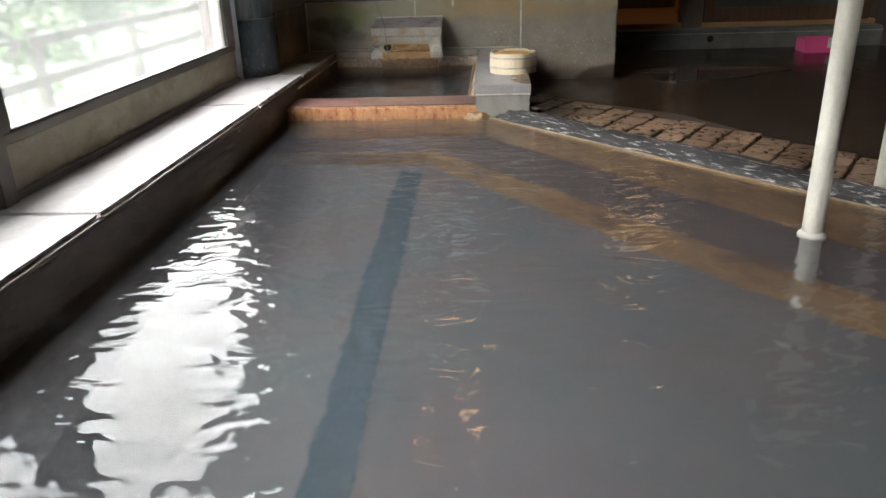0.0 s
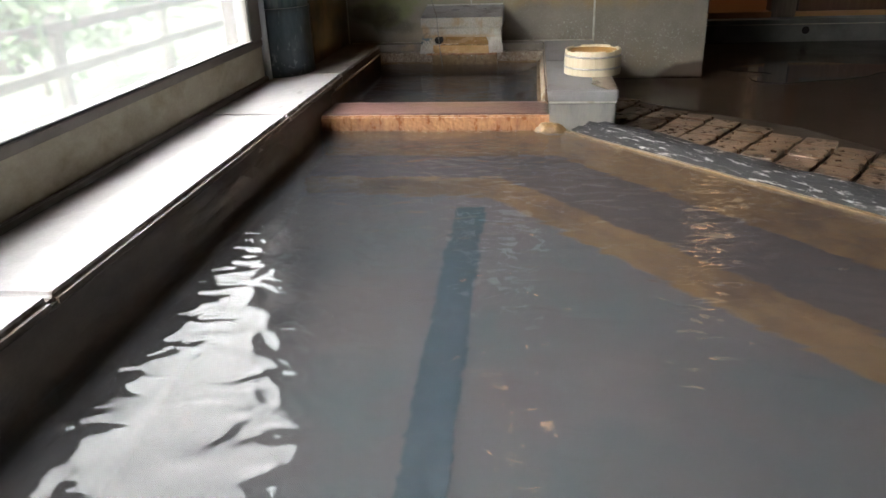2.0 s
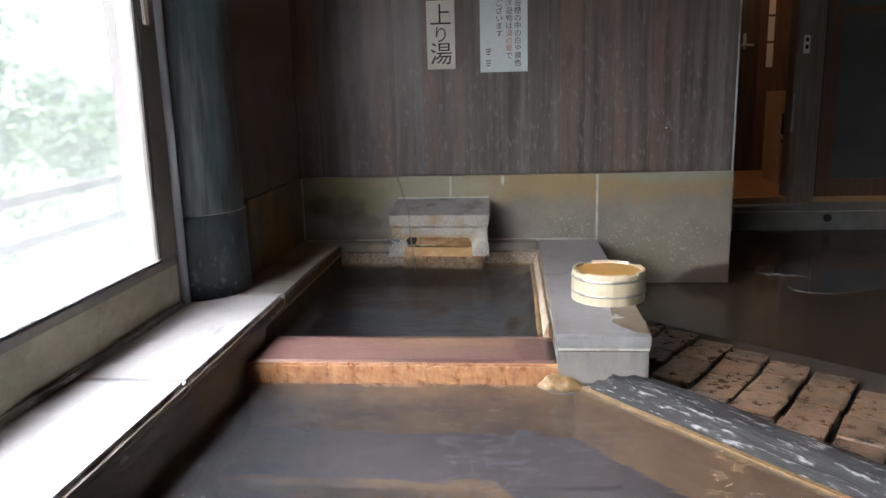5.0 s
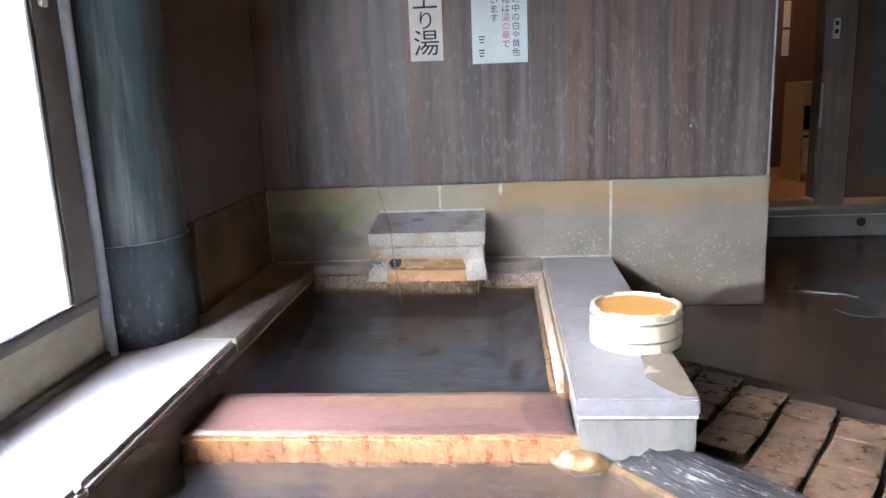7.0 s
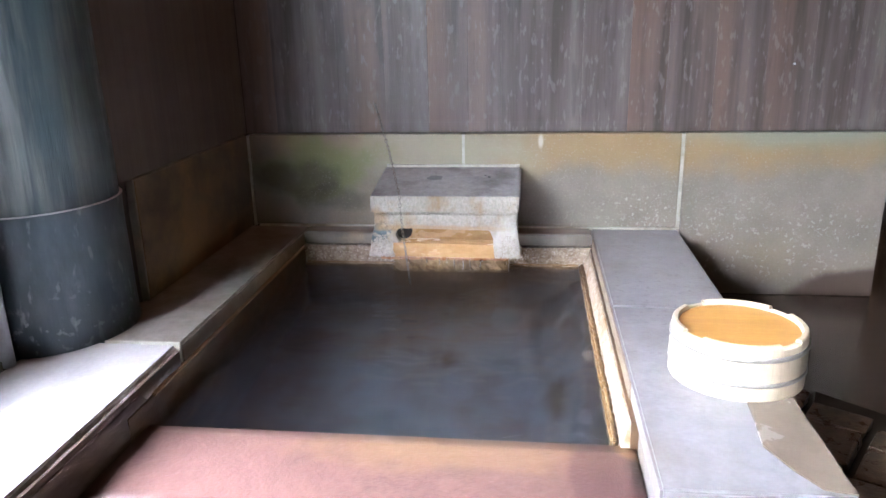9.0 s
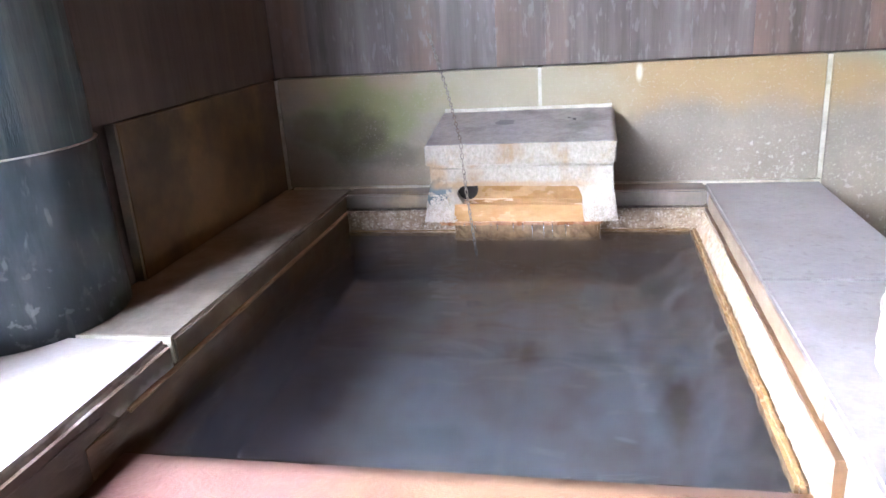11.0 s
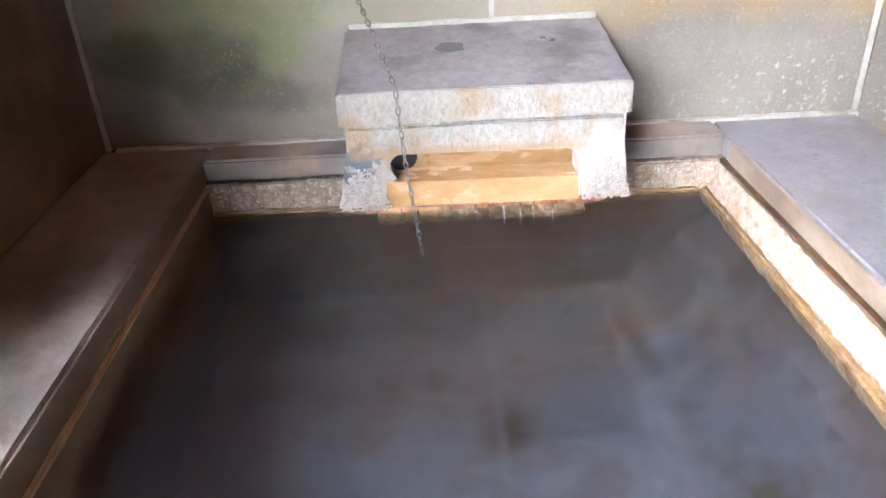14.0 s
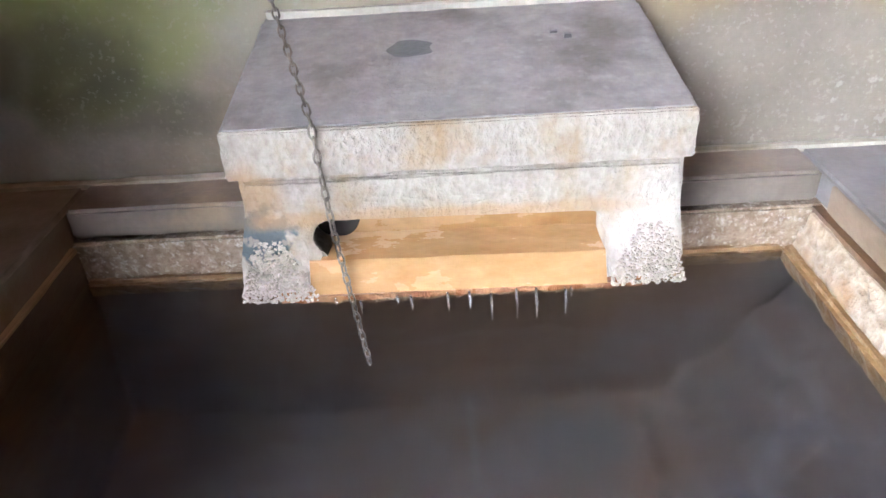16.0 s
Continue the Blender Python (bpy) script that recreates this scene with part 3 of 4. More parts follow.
# ---- windows ----


def window(name, y0, y1, mullions):
    base = thing(name, (0.2, (y0 + y1) / 2, 0.4), "dark framed window with bright steamed-up glass", "window", kind="structure")
    part("bottom_rail", box(0.14, 0.213, y0, y1, 0.399, 0.434, 0.004), FRAME, base)
    part("bead", box(0.203, 0.209, y0 + 0.06, y1 - 0.14, 0.434, 0.442, 0.002), WHITE_PLASTIC, base, "pale glazing bead")
    part("bead", box(0.2095, 0.2150, y0 + 0.06, y1 - 0.13, 0.4345, 0.4395, 0.001), BLACK, base, "black rubber bead")
    part("top_rail", box(0.14, 0.213, y0, y1, 1.9, 1.958, 0.004), FRAME, base)
    posts = [(y0, y0 + 0.07)] + mullions + [(y1 - 0.131, y1)]
    for a, b in posts:
        part("jamb", box(0.14, 0.216, a + 0.001, b, 0.436, 1.898, 0.005), FRAME, base)
    for (_, a), (b, _) in zip(posts, posts[1:]):
        part("bead", box(0.204, 0.213, b - 0.007, b - 0.001, 0.444, 1.89, 0.001), BLACK, base, "black rubber bead")
        p = part("pane", box(0.186, 0.190, a - 0.004, b + 0.004, 0.43, 1.904), GLASS, base)
        p.visible_shadow = False
    return base


window("window_1", 2.22, 4.396, [])
part("latch", box(0.2165, 0.227, 4.297, 4.332, 1.235, 1.33, 0.004), WHITE_PLASTIC, bpy.data.objects["window_1"], "small pale window latch")
window("window_2", -1.88, 2.14, [(0.1, 0.2)])
tagged(part("window_post", box(0.12, 0.235, 2.142, 2.218, 0.232, 1.958, 0.006), FRAME), "dark wooden post between two windows", "post", kind="structure")
tagged(part("window_channel", tube([(0.214, 4.418, 0.237), (0.214, 4.418, 1.958)], 0.019, 12), ALUMINIUM, smooth=True), "pale grey metal pipe beside the window jamb", "pipe", kind="structure")

# ---- round column ----
column = thing("column", (0.2, 4.70, LEDGE), "round blackened wooden column with a dark sleeved foot", "column", kind="structure")
part("shaft", rough(lathe([(0.194, 0.55), (0.189, 1.0), (0.187, 1.6), (0.187, 2.48)], 0.176, 4.65, 40), 0.12, 0.003, 5), COLUMN_WOOD, column, smooth=True)
part("foot", rough(lathe([(0.202, LEDGE - 0.01), (0.199, 0.40), (0.198, 0.56)], 0.176, 4.65, 40), 0.08, 0.003, 8), COLUMN_BASE, column, "dark blue-grey sleeve", smooth=True)
part("seam", lathe([(0.1985, 0.5585), (0.2005, 0.56), (0.1985, 0.5615)], 0.176, 4.65, 40), LEDGE_STONE, column)

# ---- the ledge under the windows ----
ledge = thing("window_ledge", (0.4, 2.0, LEDGE), "long worn pale stone ledge under the windows", "ledge", kind="structure")
cuts = [-1.9, -0.6, 0.75, 2.1, 3.675, 4.566, BACK - 0.012]
for a, b in zip(cuts, cuts[1:]):
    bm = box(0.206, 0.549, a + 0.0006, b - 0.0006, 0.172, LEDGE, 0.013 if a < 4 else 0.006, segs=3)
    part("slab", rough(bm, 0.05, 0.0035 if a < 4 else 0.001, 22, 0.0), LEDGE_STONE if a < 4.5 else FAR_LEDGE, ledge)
part("grout_joint", box(0.34, 0.546, 4.5635, 4.5685, 0.18, LEDGE + 0.0008), GROUT, ledge)
POOL_FACE = mat("dark_pool_wall", (0.04, 0.028, 0.02), (0.08, 0.055, 0.036), 9, 0.5, 0.5, (1, 0.4, 1), (0.11, 0.085, 0.06), 5, 0.6)
wear = rough(box(0.30, 0.551, -1.9, 4.40, -0.52, 0.214, 0.006), 0.035, 0.0045, 16)
part("pool_face", wear, POOL_FACE, ledge, "dark brown stained pool wall")

# ---- main pool ----
pool = thing("pool_basin", (1.5, 2.0, BOTTOM), "sunken hot spring basin with an underwater step", "basin", kind="structure")
main = [(0.53, -1.9), (5.06, -1.9), (5.06, 0.19), (CURB_B.x, CURB_B.y), (CURB_A.x, CURB_A.y), (1.60, 4.12), (0.53, 4.12)]
part("bottom", prism(main, BOTTOM - 0.1, BOTTOM), BASIN, pool, "grey sediment covered pool bottom")
part("bottom_channel", rough(box(1.205, 1.325, -1.85, 3.66, BOTTOM + 0.003, BOTTOM + 0.008), 0.04, 0.010, 6), BASIN_STRIPE, pool, "dark teal channel along the bottom")
TREAD_W = 0.36
tread_corner = Vector((1.337, 3.79))
tread_end = tread_corner + ALONG * 6
part("tread", rough(box(0.54, 1.75, 3.79, 4.12, BOTTOM, -0.33, 0.01), 0.12, 0.004, 6), BASIN_TREAD, pool, "purple-brown underwater step")
side = [tuple(tread_corner), (1.75, 3.79), (CURB_A.x + 0.1, CURB_A.y), (CURB_B.x + 0.08, CURB_B.y), (CURB_B.x + 0.08, CURB_B.y - 0.55)]
part("tread", rough(prism(side, BOTTOM, -0.332), 0.2, 0.004, 6), BASIN_TREAD, pool, "purple-brown underwater step")
part("riser", rough(box(0.54, 1.345, 3.77, 3.81, BOTTOM, -0.318, 0.006), 0.03, 0.012, 9), BASIN_FACE, pool, "ochre step edge")


def strip_along(a, b, inset, width, z0, z1):
    d = (b - a).normalized()
    s = Vector((-d.y, d.x))
    return prism([tuple(a + s * inset), tuple(b + s * inset), tuple(b + s * (inset + width)), tuple(a + s * (inset + width))], z0, z1)


low_end = Vector((CURB_B.x + 0.08, CURB_B.y - 0.55))
part("riser", rough(strip_along(tread_corner, low_end, -0.02, 0.06, BOTTOM, -0.316), 0.04, 0.014, 8), BASIN_FACE, pool, "ochre step edge")
part("curb_face", rough(strip_along(CURB_A, CURB_B, 0.0, 0.06, -0.5, 0.052), 0.08, 0.006, 8), BASIN_FACE, pool, "ochre stained wall under the log")
part("sill_face", rough(box(0.54, 1.66, 4.098, 4.13, -0.5, 0.045), 0.06, 0.005, 8), BASIN_FACE, pool, "ochre wall under the sill")
part("pool_wall", box(0.53, 5.06, -1.95, -1.9, -0.6, 0.2), LIP_BROWN, pool)


def water_sheet(name, points, z, material, label):
    bm = bmesh.new()
    bm.faces.new([bm.verts.new((x, y, z)) for x, y in points])
    ob = tagged(part(name, bm, material), label, "water", kind="structure")
    if ob.data.polygons[0].normal.z < 0:
        ob.data.flip_normals()
    ob.visible_shadow = False
    return ob


water_sheet("water_main", main, WATER_Z, WATER, "rippled grey hot spring water in the large pool")

# ---- small pool ----
sill = thing("pool_sill", (1.05, 4.25, WATER_Z), "wet red stone sill between the two pools", "sill", kind="structure")
part("slab", rough(box(0.545, 1.575, 4.112, 4.3825, 0.0, 0.1275, 0.004), 0.03, 0.0006, 9), RED_STONE, sill, smooth=True)
part("crust", rough(box(0.545, 1.62, 4.098, 4.126, 0.02, 0.1255, 0.008), 0.010, 0.0045, 95), ORANGE, sill, "orange mineral crust on the front edge")
small = thing("small_basin", (1.05, 4.9, -0.4), "small dark stone hot spring basin", "basin", kind="structure")
part("bottom", box(0.5, 1.65, 4.1, 5.56, -0.5, -0.308), JOINT, small, "worn joint bed under the slabs")
for x0, x1 in ((0.5, 1.084), (1.090, 1.65)):
    for y0, y1 in ((4.1, 4.56), (4.566, 5.125), (5.131, 5.56)):
        part("slab", box(x0, x1, y0, y1, -0.35, -0.3, 0.003), BASIN_DARK, small)
part("front_wall", box(0.545, 1.575, 4.14, 4.380, -0.4, 0.0), BASIN_DARK, small)
part("side_wall", rough(box(0.42, 0.553, 4.30, 5.56, -0.4, 0.186, 0.004), 0.04, 0.002, 16), LIP_BROWN, small, "brown stained side wall with a lip")
part("tide_line", rough(box(0.547, 0.557, 4.41, 5.52, 0.178, 0.186, 0.002), 0.03, 0.0015, 30), LIP_PALE, small, "tide line of deposit")
part("side_wall", rough(box(1.562, 1.70, 4.37, 5.54, -0.4, 0.186), 0.08, 0.003, 16), LIP_BROWN, small, "ochre stained side wall")
part("crust_lip", rough(profile_y([(1.575, 0.118), (1.542, 0.118), (1.543, 0.124), (1.548, 0.15), (1.559, 0.178), (1.575, 0.184)], 4.372, 5.52), 0.010, 0.0042, 120), CRUST, small, "thick pale mineral crust lip")
part("waterline", rough(box(1.526, 1.544, 4.39, 5.52, 0.09, 0.134, 0.006), 0.014, 0.004, 60), WATERLINE, small, "ochre edge at the waterline")
part("waterline", rough(box(0.556, 1.53, 5.512, 5.530, 0.09, 0.132, 0.006), 0.014, 0.004, 60), WATERLINE, small, "ochre edge at the waterline")
part("stain", rough(box(1.5665, 1.5715, 4.45, 5.50, 0.192, 0.230, 0.001), 0.03, 0.0012, 30), SLAB_EDGE, small, "beige deposit on the slab edge")
part("back_wall", rough(box(0.54, 1.58, 5.526, 5.6, 0.085, 0.188, 0.004), 0.016, 0.0035, 60), BACK_CRUST, small, "crusted back wall")
part("deep_wall", rough(prism([(0.54, 5.528), (1.58, 5.528), (1.58, 5.6), (0.54, 5.6)], -0.3, 0.084), 0.06, 0.006, 8), BASIN_DARK, small, "dark brown wall below the water")
part("back_slab", rough(box(0.552, 1.568, 5.529, BACK - 0.012, 0.193, 0.237, 0.005), 0.05, 0.002, 14), DAMP_STONE, small, "grey stone slab behind the basin")
part("sediment", rough(profile_y([(1.33, -0.31), (1.57, -0.31), (1.57, 0.07), (1.52, 0.0), (1.46, -0.17), (1.40, -0.27)], 4.4, 5.5), 0.04, 0.03, 7), BASIN_DARK, small, "brown sediment bank")
water_sheet("water_small", [(0.545, 4.3835), (1.56, 4.3835), (1.56, 5.54), (0.545, 5.54)], SMALL_Z, WATER_SMALL, "still dark water in the small basin")

# ---- bench ----
bench = thing("stone_bench", (1.72, 4.8, 0), "grey stone bench wall beside the small basin", "bench")
for a, b in ((4.083, 4.868), (4.8695, BACK - 0.014)):
    part("slab", rough(box(1.570, 1.868, a, b, 0.188, LEDGE, 0.005), 0.07, 0.0012, 12, a), BENCH_STONE, bench, smooth=False)
part("block", rough(box(1.578, 1.862, 4.092, 5.60, 0.062, 0.181, 0.006), 0.05, 0.002, 16), BLOCK_STONE, bench, "rough stone block")
part("mortar", box(1.576, 1.864, 4.090, 5.60, 0.179, 0.1875), GROUT, bench, "pale mortar joint")
part("plinth", rough(box(1.56, 1.866, 4.086, 5.60, -0.02, 0.064, 0.006), 0.05, 0.004, 20), BLOCK_STONE, bench)
part("wet_patch", rough(prism([(1.775, 4.37), (1.77, 4.30), (1.762, 4.22), (1.79, 4.15), (1.82, 4.10), (1.8655, 4.09), (1.8665, 4.50), (1.81, 4.46)], LEDGE + 0.0005, LEDGE + 0.0032), 0.03, 0.0006, 30), mat("wet_stone", (0.115, 0.088, 0.063), (0.145, 0.115, 0.085), 9, 0.25, 0.1), bench, "brown wet patch")
lump = bmesh.new()
bmesh.ops.create_icosphere(lump, subdivisions=4, radius=1, matrix=pose(1.585, 4.088, 0.055, 0, 0, -12) @ Matrix.Diagonal((0.072, 0.036, 0.042, 1)))
tagged(part("iron_deposit", rough(lump, 0.02, 0.008, 32), WATERLINE, smooth=True), "orange mineral deposit at the bench corner", "deposit")

# ---- water spout ----
spout = thing("water_spout", (1.085, 5.45, 0.12), "encrusted stone spout box with a flat cap", "spout")
SF = 5.335
cap_bm = box(0.843, 1.325, SF, BACK - 0.014, 0.360, 0.412, 0.006)
for v in cap_bm.verts:
    if v.co.z > 0.385:
        v.co.z += 0.045 * (v.co.y - SF) / 0.28
cap = rough(cap_bm, 0.025, 0.0022, 26)
part("cap", cap, CAP_STONE, spout, "flat grey stone cap")
part("cap_front", rough(box(0.845, 1.323, SF - 0.003, SF + 0.006, 0.3605, 0.4125, 0.002), 0.014, 0.0018, 60), SPOUT_STONE, spout, "pale chipped cap edge")
outer = [(0.912, 0.209), (0.829, 0.209), (0.836, 0.232), (0.849, 0.268), (0.853, 0.31), (0.853, 0.3575), (1.317, 0.3575), (1.317, 0.30), (1.319, 0.24), (1.330, 0.207), (1.243, 0.207)]
inner = [(1.240, 0.275)] + [(1.222 + 0.018 * math.cos(k * math.pi / 8), 0.290 + 0.018 * math.sin(k * math.pi / 8)) for k in range(1, 5)]
inner += [(0.944 + 0.029 * math.cos(math.pi / 2 + k * math.pi / 10), 0.284 + 0.029 * math.sin(math.pi / 2 + k * math.pi / 10)) for k in range(0, 10)]
front = profile_y(outer + inner, SF + 0.004, 5.44)
rim = [e for e in front.edges if all(abs(v.co.y - SF - 0.004) < 1e-5 for v in e.verts)]
bmesh.ops.bevel(front, geom=rim, offset=0.007, segments=3, affect="EDGES")
bmesh.ops.triangulate(front, faces=front.faces)
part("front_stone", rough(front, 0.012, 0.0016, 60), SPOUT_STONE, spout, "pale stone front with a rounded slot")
part("rear_body", rough(box(0.858, 1.312, 5.441, 5.60, 0.20, 0.3575, 0.004), 0.04, 0.002, 40), SPOUT_STONE, spout, "stone body against the wall")
for cx, sg in ((0.835, 1), (1.330, -1)):
    bm = bmesh.new()
    for k in range(800):
        h = rng.random() ** 1.3
        x = cx + sg * (rng.random() * (0.088 - 0.055 * h) + 0.020 * h)
        z = 0.213 + 0.07 * h
        bmesh.ops.create_icosphere(bm, subdivisions=1, radius=rng.uniform(0.001, 0.0026), matrix=Matrix.Translation((x, SF + 0.006 - (1 - h) * 0.014 + rng.uniform(-0.003, 0.003), z)))
    part("crust", bm, CRUST_WHITE, spout, "knobbly white mineral crust", smooth=True)

part("channel", rough(profile_y([(0.91, 0.212), (1.245, 0.208), (1.24, 0.252), (0.915, 0.257)], SF + 0.002, 5.46), 0.03, 0.0015, 20), CHANNEL, spout, "wet orange channel lip")
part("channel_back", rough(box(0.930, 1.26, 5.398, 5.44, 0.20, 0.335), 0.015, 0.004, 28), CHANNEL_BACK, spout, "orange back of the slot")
# Black disc: the darkness inside the outlet is put into its colour.
hole = lathe([(0.0265, 0.0), (0.0265, 0.05)], 0, 0, 24)
part("dark_outlet", hole, BLACK, spout, "dark round outlet hole").matrix_basis = pose(0.942, 5.441, 0.282, 90, 0, 0)
part("drip_crust", rough(box(0.87, 1.29, SF + 0.004, SF + 0.04, 0.198, 0.212, 0.004), 0.01, 0.004, 70), ORANGE, spout, "orange crust below the lip")
part("support", rough(box(0.885, 1.285, SF + 0.13, 5.56, 0.09, 0.209, 0.006), 0.012, 0.005, 50), WATERLINE, spout, "ochre crusted stone under the lip")
spot = bmesh.new()
bmesh.ops.create_circle(spot, cap_ends=True, segments=28, radius=1, matrix=Matrix.Translation((1.035, 5.495, 0.4405)) @ pose(0, 0, 0, 9, 0, 0) @ Matrix.Diagonal((0.028, 0.022, 1, 1)))
for v in spot.verts:
    v.co += Vector((noise.noise(v.co * 60) * 0.008, noise.noise(v.co * 60 + Vector((9, 0, 0))) * 0.006, 0))
part("damp_spot", spot, DARK_STAIN, spout, "dark damp spot")
for x, y in ((1.20, 5.52), (1.215, 5.505)):
    part("chip", rough(box(x, x + 0.008, y, y + 0.008, 0.436, 0.444), 0.005, 0.002, 90), DARK_STAIN, spout)

TRICKLE = water_mat("falling_water", ((0.5, 0.5, 0.5), (0.6, 0.6, 0.6)), 0.15, 40.0, 0.002, (1, 1, 1))
for k in range(11):
    x = 0.945 + 0.027 * k + rng.uniform(-0.012, 0.012)
    z1 = rng.uniform(0.165, 0.198)
    tagged(part("water_trickle", tube([(x, SF + 0.003, 0.206), (x + 0.001, SF + 0.001, (z1 + 0.206) / 2), (x + 0.001, SF, z1)], [0.0014, 0.0018, 0.0004], 6), TRICKLE, smooth=True),
           "thin clear trickle of water falling from the spout lip", "water", "spout trickles")

# ---- chain ----
chain = thing("chain", (0.97, 5.30, 0.12), "thin hanging metal chain dipping into the water", "chain")
link_bm = tube([(0.0035 * math.cos(a), 0, 0.0085 * math.sin(a)) for a in [2 * math.pi * k / 10 for k in range(10)]], 0.0013, 5, closed=True)
link_mesh = bpy.data.meshes.new("link")
link_bm.to_mesh(link_mesh)
link_bm.free()
link_mesh.materials.append(STEEL)
chain_pts = [Vector((0.815, 5.626, 0.670)), Vector((0.880, 5.50, 0.535)), Vector((0.941, 5.327, 0.424)), Vector((0.945, 5.322, 0.36)), Vector((0.949, 5.322, 0.30)), Vector((0.969, 5.322, 0.112))]
step_len, carry, flip = 0.0132, 0.0, 0
for a, b in zip(chain_pts, chain_pts[1:]):
    d = b - a
    while carry < d.length:
        p = a + d * (carry / d.length)
        ob = link("link", link_mesh, STEEL, chain)
        q = d.to_track_quat("Z", "Y").to_matrix().to_4x4()
        ob.matrix_basis = Matrix.Translation(p) @ q @ pose(0, 0, 0, 0, 0, 90 * flip + 20)
        flip = 1 - flip
        carry += step_len
    carry -= d.length

# ---- bucket ----
BX, BY, BR, BH = 1.784, 4.505, 0.132, 0.115
bucket = thing("wooden_bucket", (BX, BY, LEDGE), "upturned cream wooden bath bucket with two hoops", "bucket")
n_staves = 16
for k in range(n_staves):
    a0, a1 = 2 * math.pi * k / n_staves + 0.002, 2 * math.pi * (k + 1) / n_staves - 0.002
    bm = bmesh.new()
    grid = []
    notch = k % 4 == 1
    top = LEDGE + BH - (0.006 if notch else 0.0)
    for r, z in ((BR, LEDGE + 0.002), (BR + 0.001, LEDGE + 0.06), (BR - 0.002, top - 0.003), (BR - 0.005, top), (BR - 0.013, top), (BR - 0.015, top - 0.004), (BR - 0.015, LEDGE + 0.002)):
        grid.append([bm.verts.new((BX + r * math.cos(a0 + (a1 - a0) * j / 3), BY + r * math.sin(a0 + (a1 - a0) * j / 3), z)) for j in range(4)])
    for u, v in zip(grid, grid[1:] + grid[:1]):
        for j in range(3):
            bm.faces.new((u[j], u[j + 1], v[j + 1], v[j]))
    bm.faces.new([r[0] for r in grid])
    bm.faces.new([r[3] for r in grid])
    part("stave", bm, BUCKET, bucket)
part("bottom_board", lathe([(BR - 0.0145, LEDGE + BH - 0.026), (BR - 0.0145, LEDGE + BH - 0.010)], BX, BY, 48), BUCKET_IN, bucket, "honey yellow bottom board")
for z in (LEDGE + 0.036, LEDGE + 0.088):
    part("hoop", lathe([(BR + 0.0005, z - 0.0045), (BR + 0.0025, z - 0.004), (BR + 0.0025, z + 0.004), (BR + 0.0005, z + 0.0045)], BX, BY, 48), HOOP, bucket, "pale metal hoop", smooth=True)

# ---- log kerb ----


def log_piece(a, b, width, z_top, seed):
    d = (b - a)
    length = d.length
    d.normalize()
    s = Vector((-d.y, d.x))
    bm = bmesh.new()
    nu, nv = int(length / 0.02), 14
    rows = []
    for i in range(nu + 1):
        u = length * i / nu
        row = []
        for j in range(nv + 1):
            v = j / nv
            groove = noise.noise(Vector((u * 2.2 + seed, v * 16, seed))) * 0.02 + noise.noise(Vector((u * 6 + seed, v * 34, 3))) * 0.009
            arch = math.sin(math.pi * min(1, max(0, v))) ** 0.45
            wob = noise.noise(Vector((u * 1.6 + seed, 5, 0))) * 0.018
            p = a + d * u + s * (v * width * (1 + 0.15 * noise.noise(Vector((u * 1.2, seed, 8)))) + wob)
            row.append(bm.verts.new((p.x, p.y, 0.0 + (z_top + groove) * arch)))
        rows.append(row)
    for r0, r1 in zip(rows, rows[1:]):
        for j in range(nv):
            bm.faces.new((r0[j], r0[j + 1], r1[j + 1], r1[j]))
    for r in (rows[0], rows[-1]):
        bm.faces.new(r)
    return bm


def log_mat():
    m = bpy.data.materials.new("silvered_log_grain")
    m.use_nodes = True
    n, l = m.node_tree.nodes, m.node_tree.links
    pos = n.new("ShaderNodeNewGeometry")
    mp = n.new("ShaderNodeMapping")
    mp.inputs["Rotation"].default_value = (0, 0, -math.atan2(ALONG.y, ALONG.x))
    l.new(pos.outputs["Position"], mp.inputs["Vector"])
    sc = n.new("ShaderNodeVectorMath")
    sc.operation = "MULTIPLY"
    sc.inputs[1].default_value = (2.0, 12.0, 7.0)
    l.new(mp.outputs[0], sc.inputs[0])
    t = n.new("ShaderNodeTexNoise")
    t.inputs["Scale"].default_value, t.inputs["Detail"].default_value, t.inputs["Roughness"].default_value = 7.0, 8.0, 0.7
    l.new(sc.outputs[0], t.inputs["Vector"])
    r = n.new("ShaderNodeValToRGB")
    r.color_ramp.elements[0].position, r.color_ramp.elements[0].color = 0.5, (0.012, 0.011, 0.012, 1)
    r.color_ramp.elements[1].position, r.color_ramp.elements[1].color = 0.63, (0.46, 0.44, 0.43, 1)
    e = r.color_ramp.elements.new(0.56)
    e.color = (0.03, 0.028, 0.029, 1)
    l.new(t.outputs["Fac"], r.inputs[0])
    b = n["Principled BSDF"]
    l.new(r.outputs[0], b.inputs["Base Color"])
    b.inputs["Roughness"].default_value = 0.62
    bp = n.new("ShaderNodeBump")
    bp.inputs["Strength"].default_value, bp.inputs["Distance"].default_value = 0.9, 0.01
    l.new(t.outputs["Fac"], bp.inputs["Height"])
    l.new(bp.outputs[0], b.inputs["Normal"])
    return m


LOG_GRAIN = log_mat()
logs = [(0.0, 1.75, 0.235, 0.098), (1.77, 3.4, 0.22, 0.092), (3.42, 5.1, 0.22, 0.092)]
for k, (a, b, w, z) in enumerate(logs):
    tagged(part("log_kerb", log_piece(CURB_A + ALONG * a + ACROSS * 0.006, CURB_A + ALONG * b + ACROSS * 0.006, w, z, 3.7 * k), LOG_GRAIN, smooth=True),
           "weathered silvery black log kerb along the pool edge", "log", "pool edge logs")
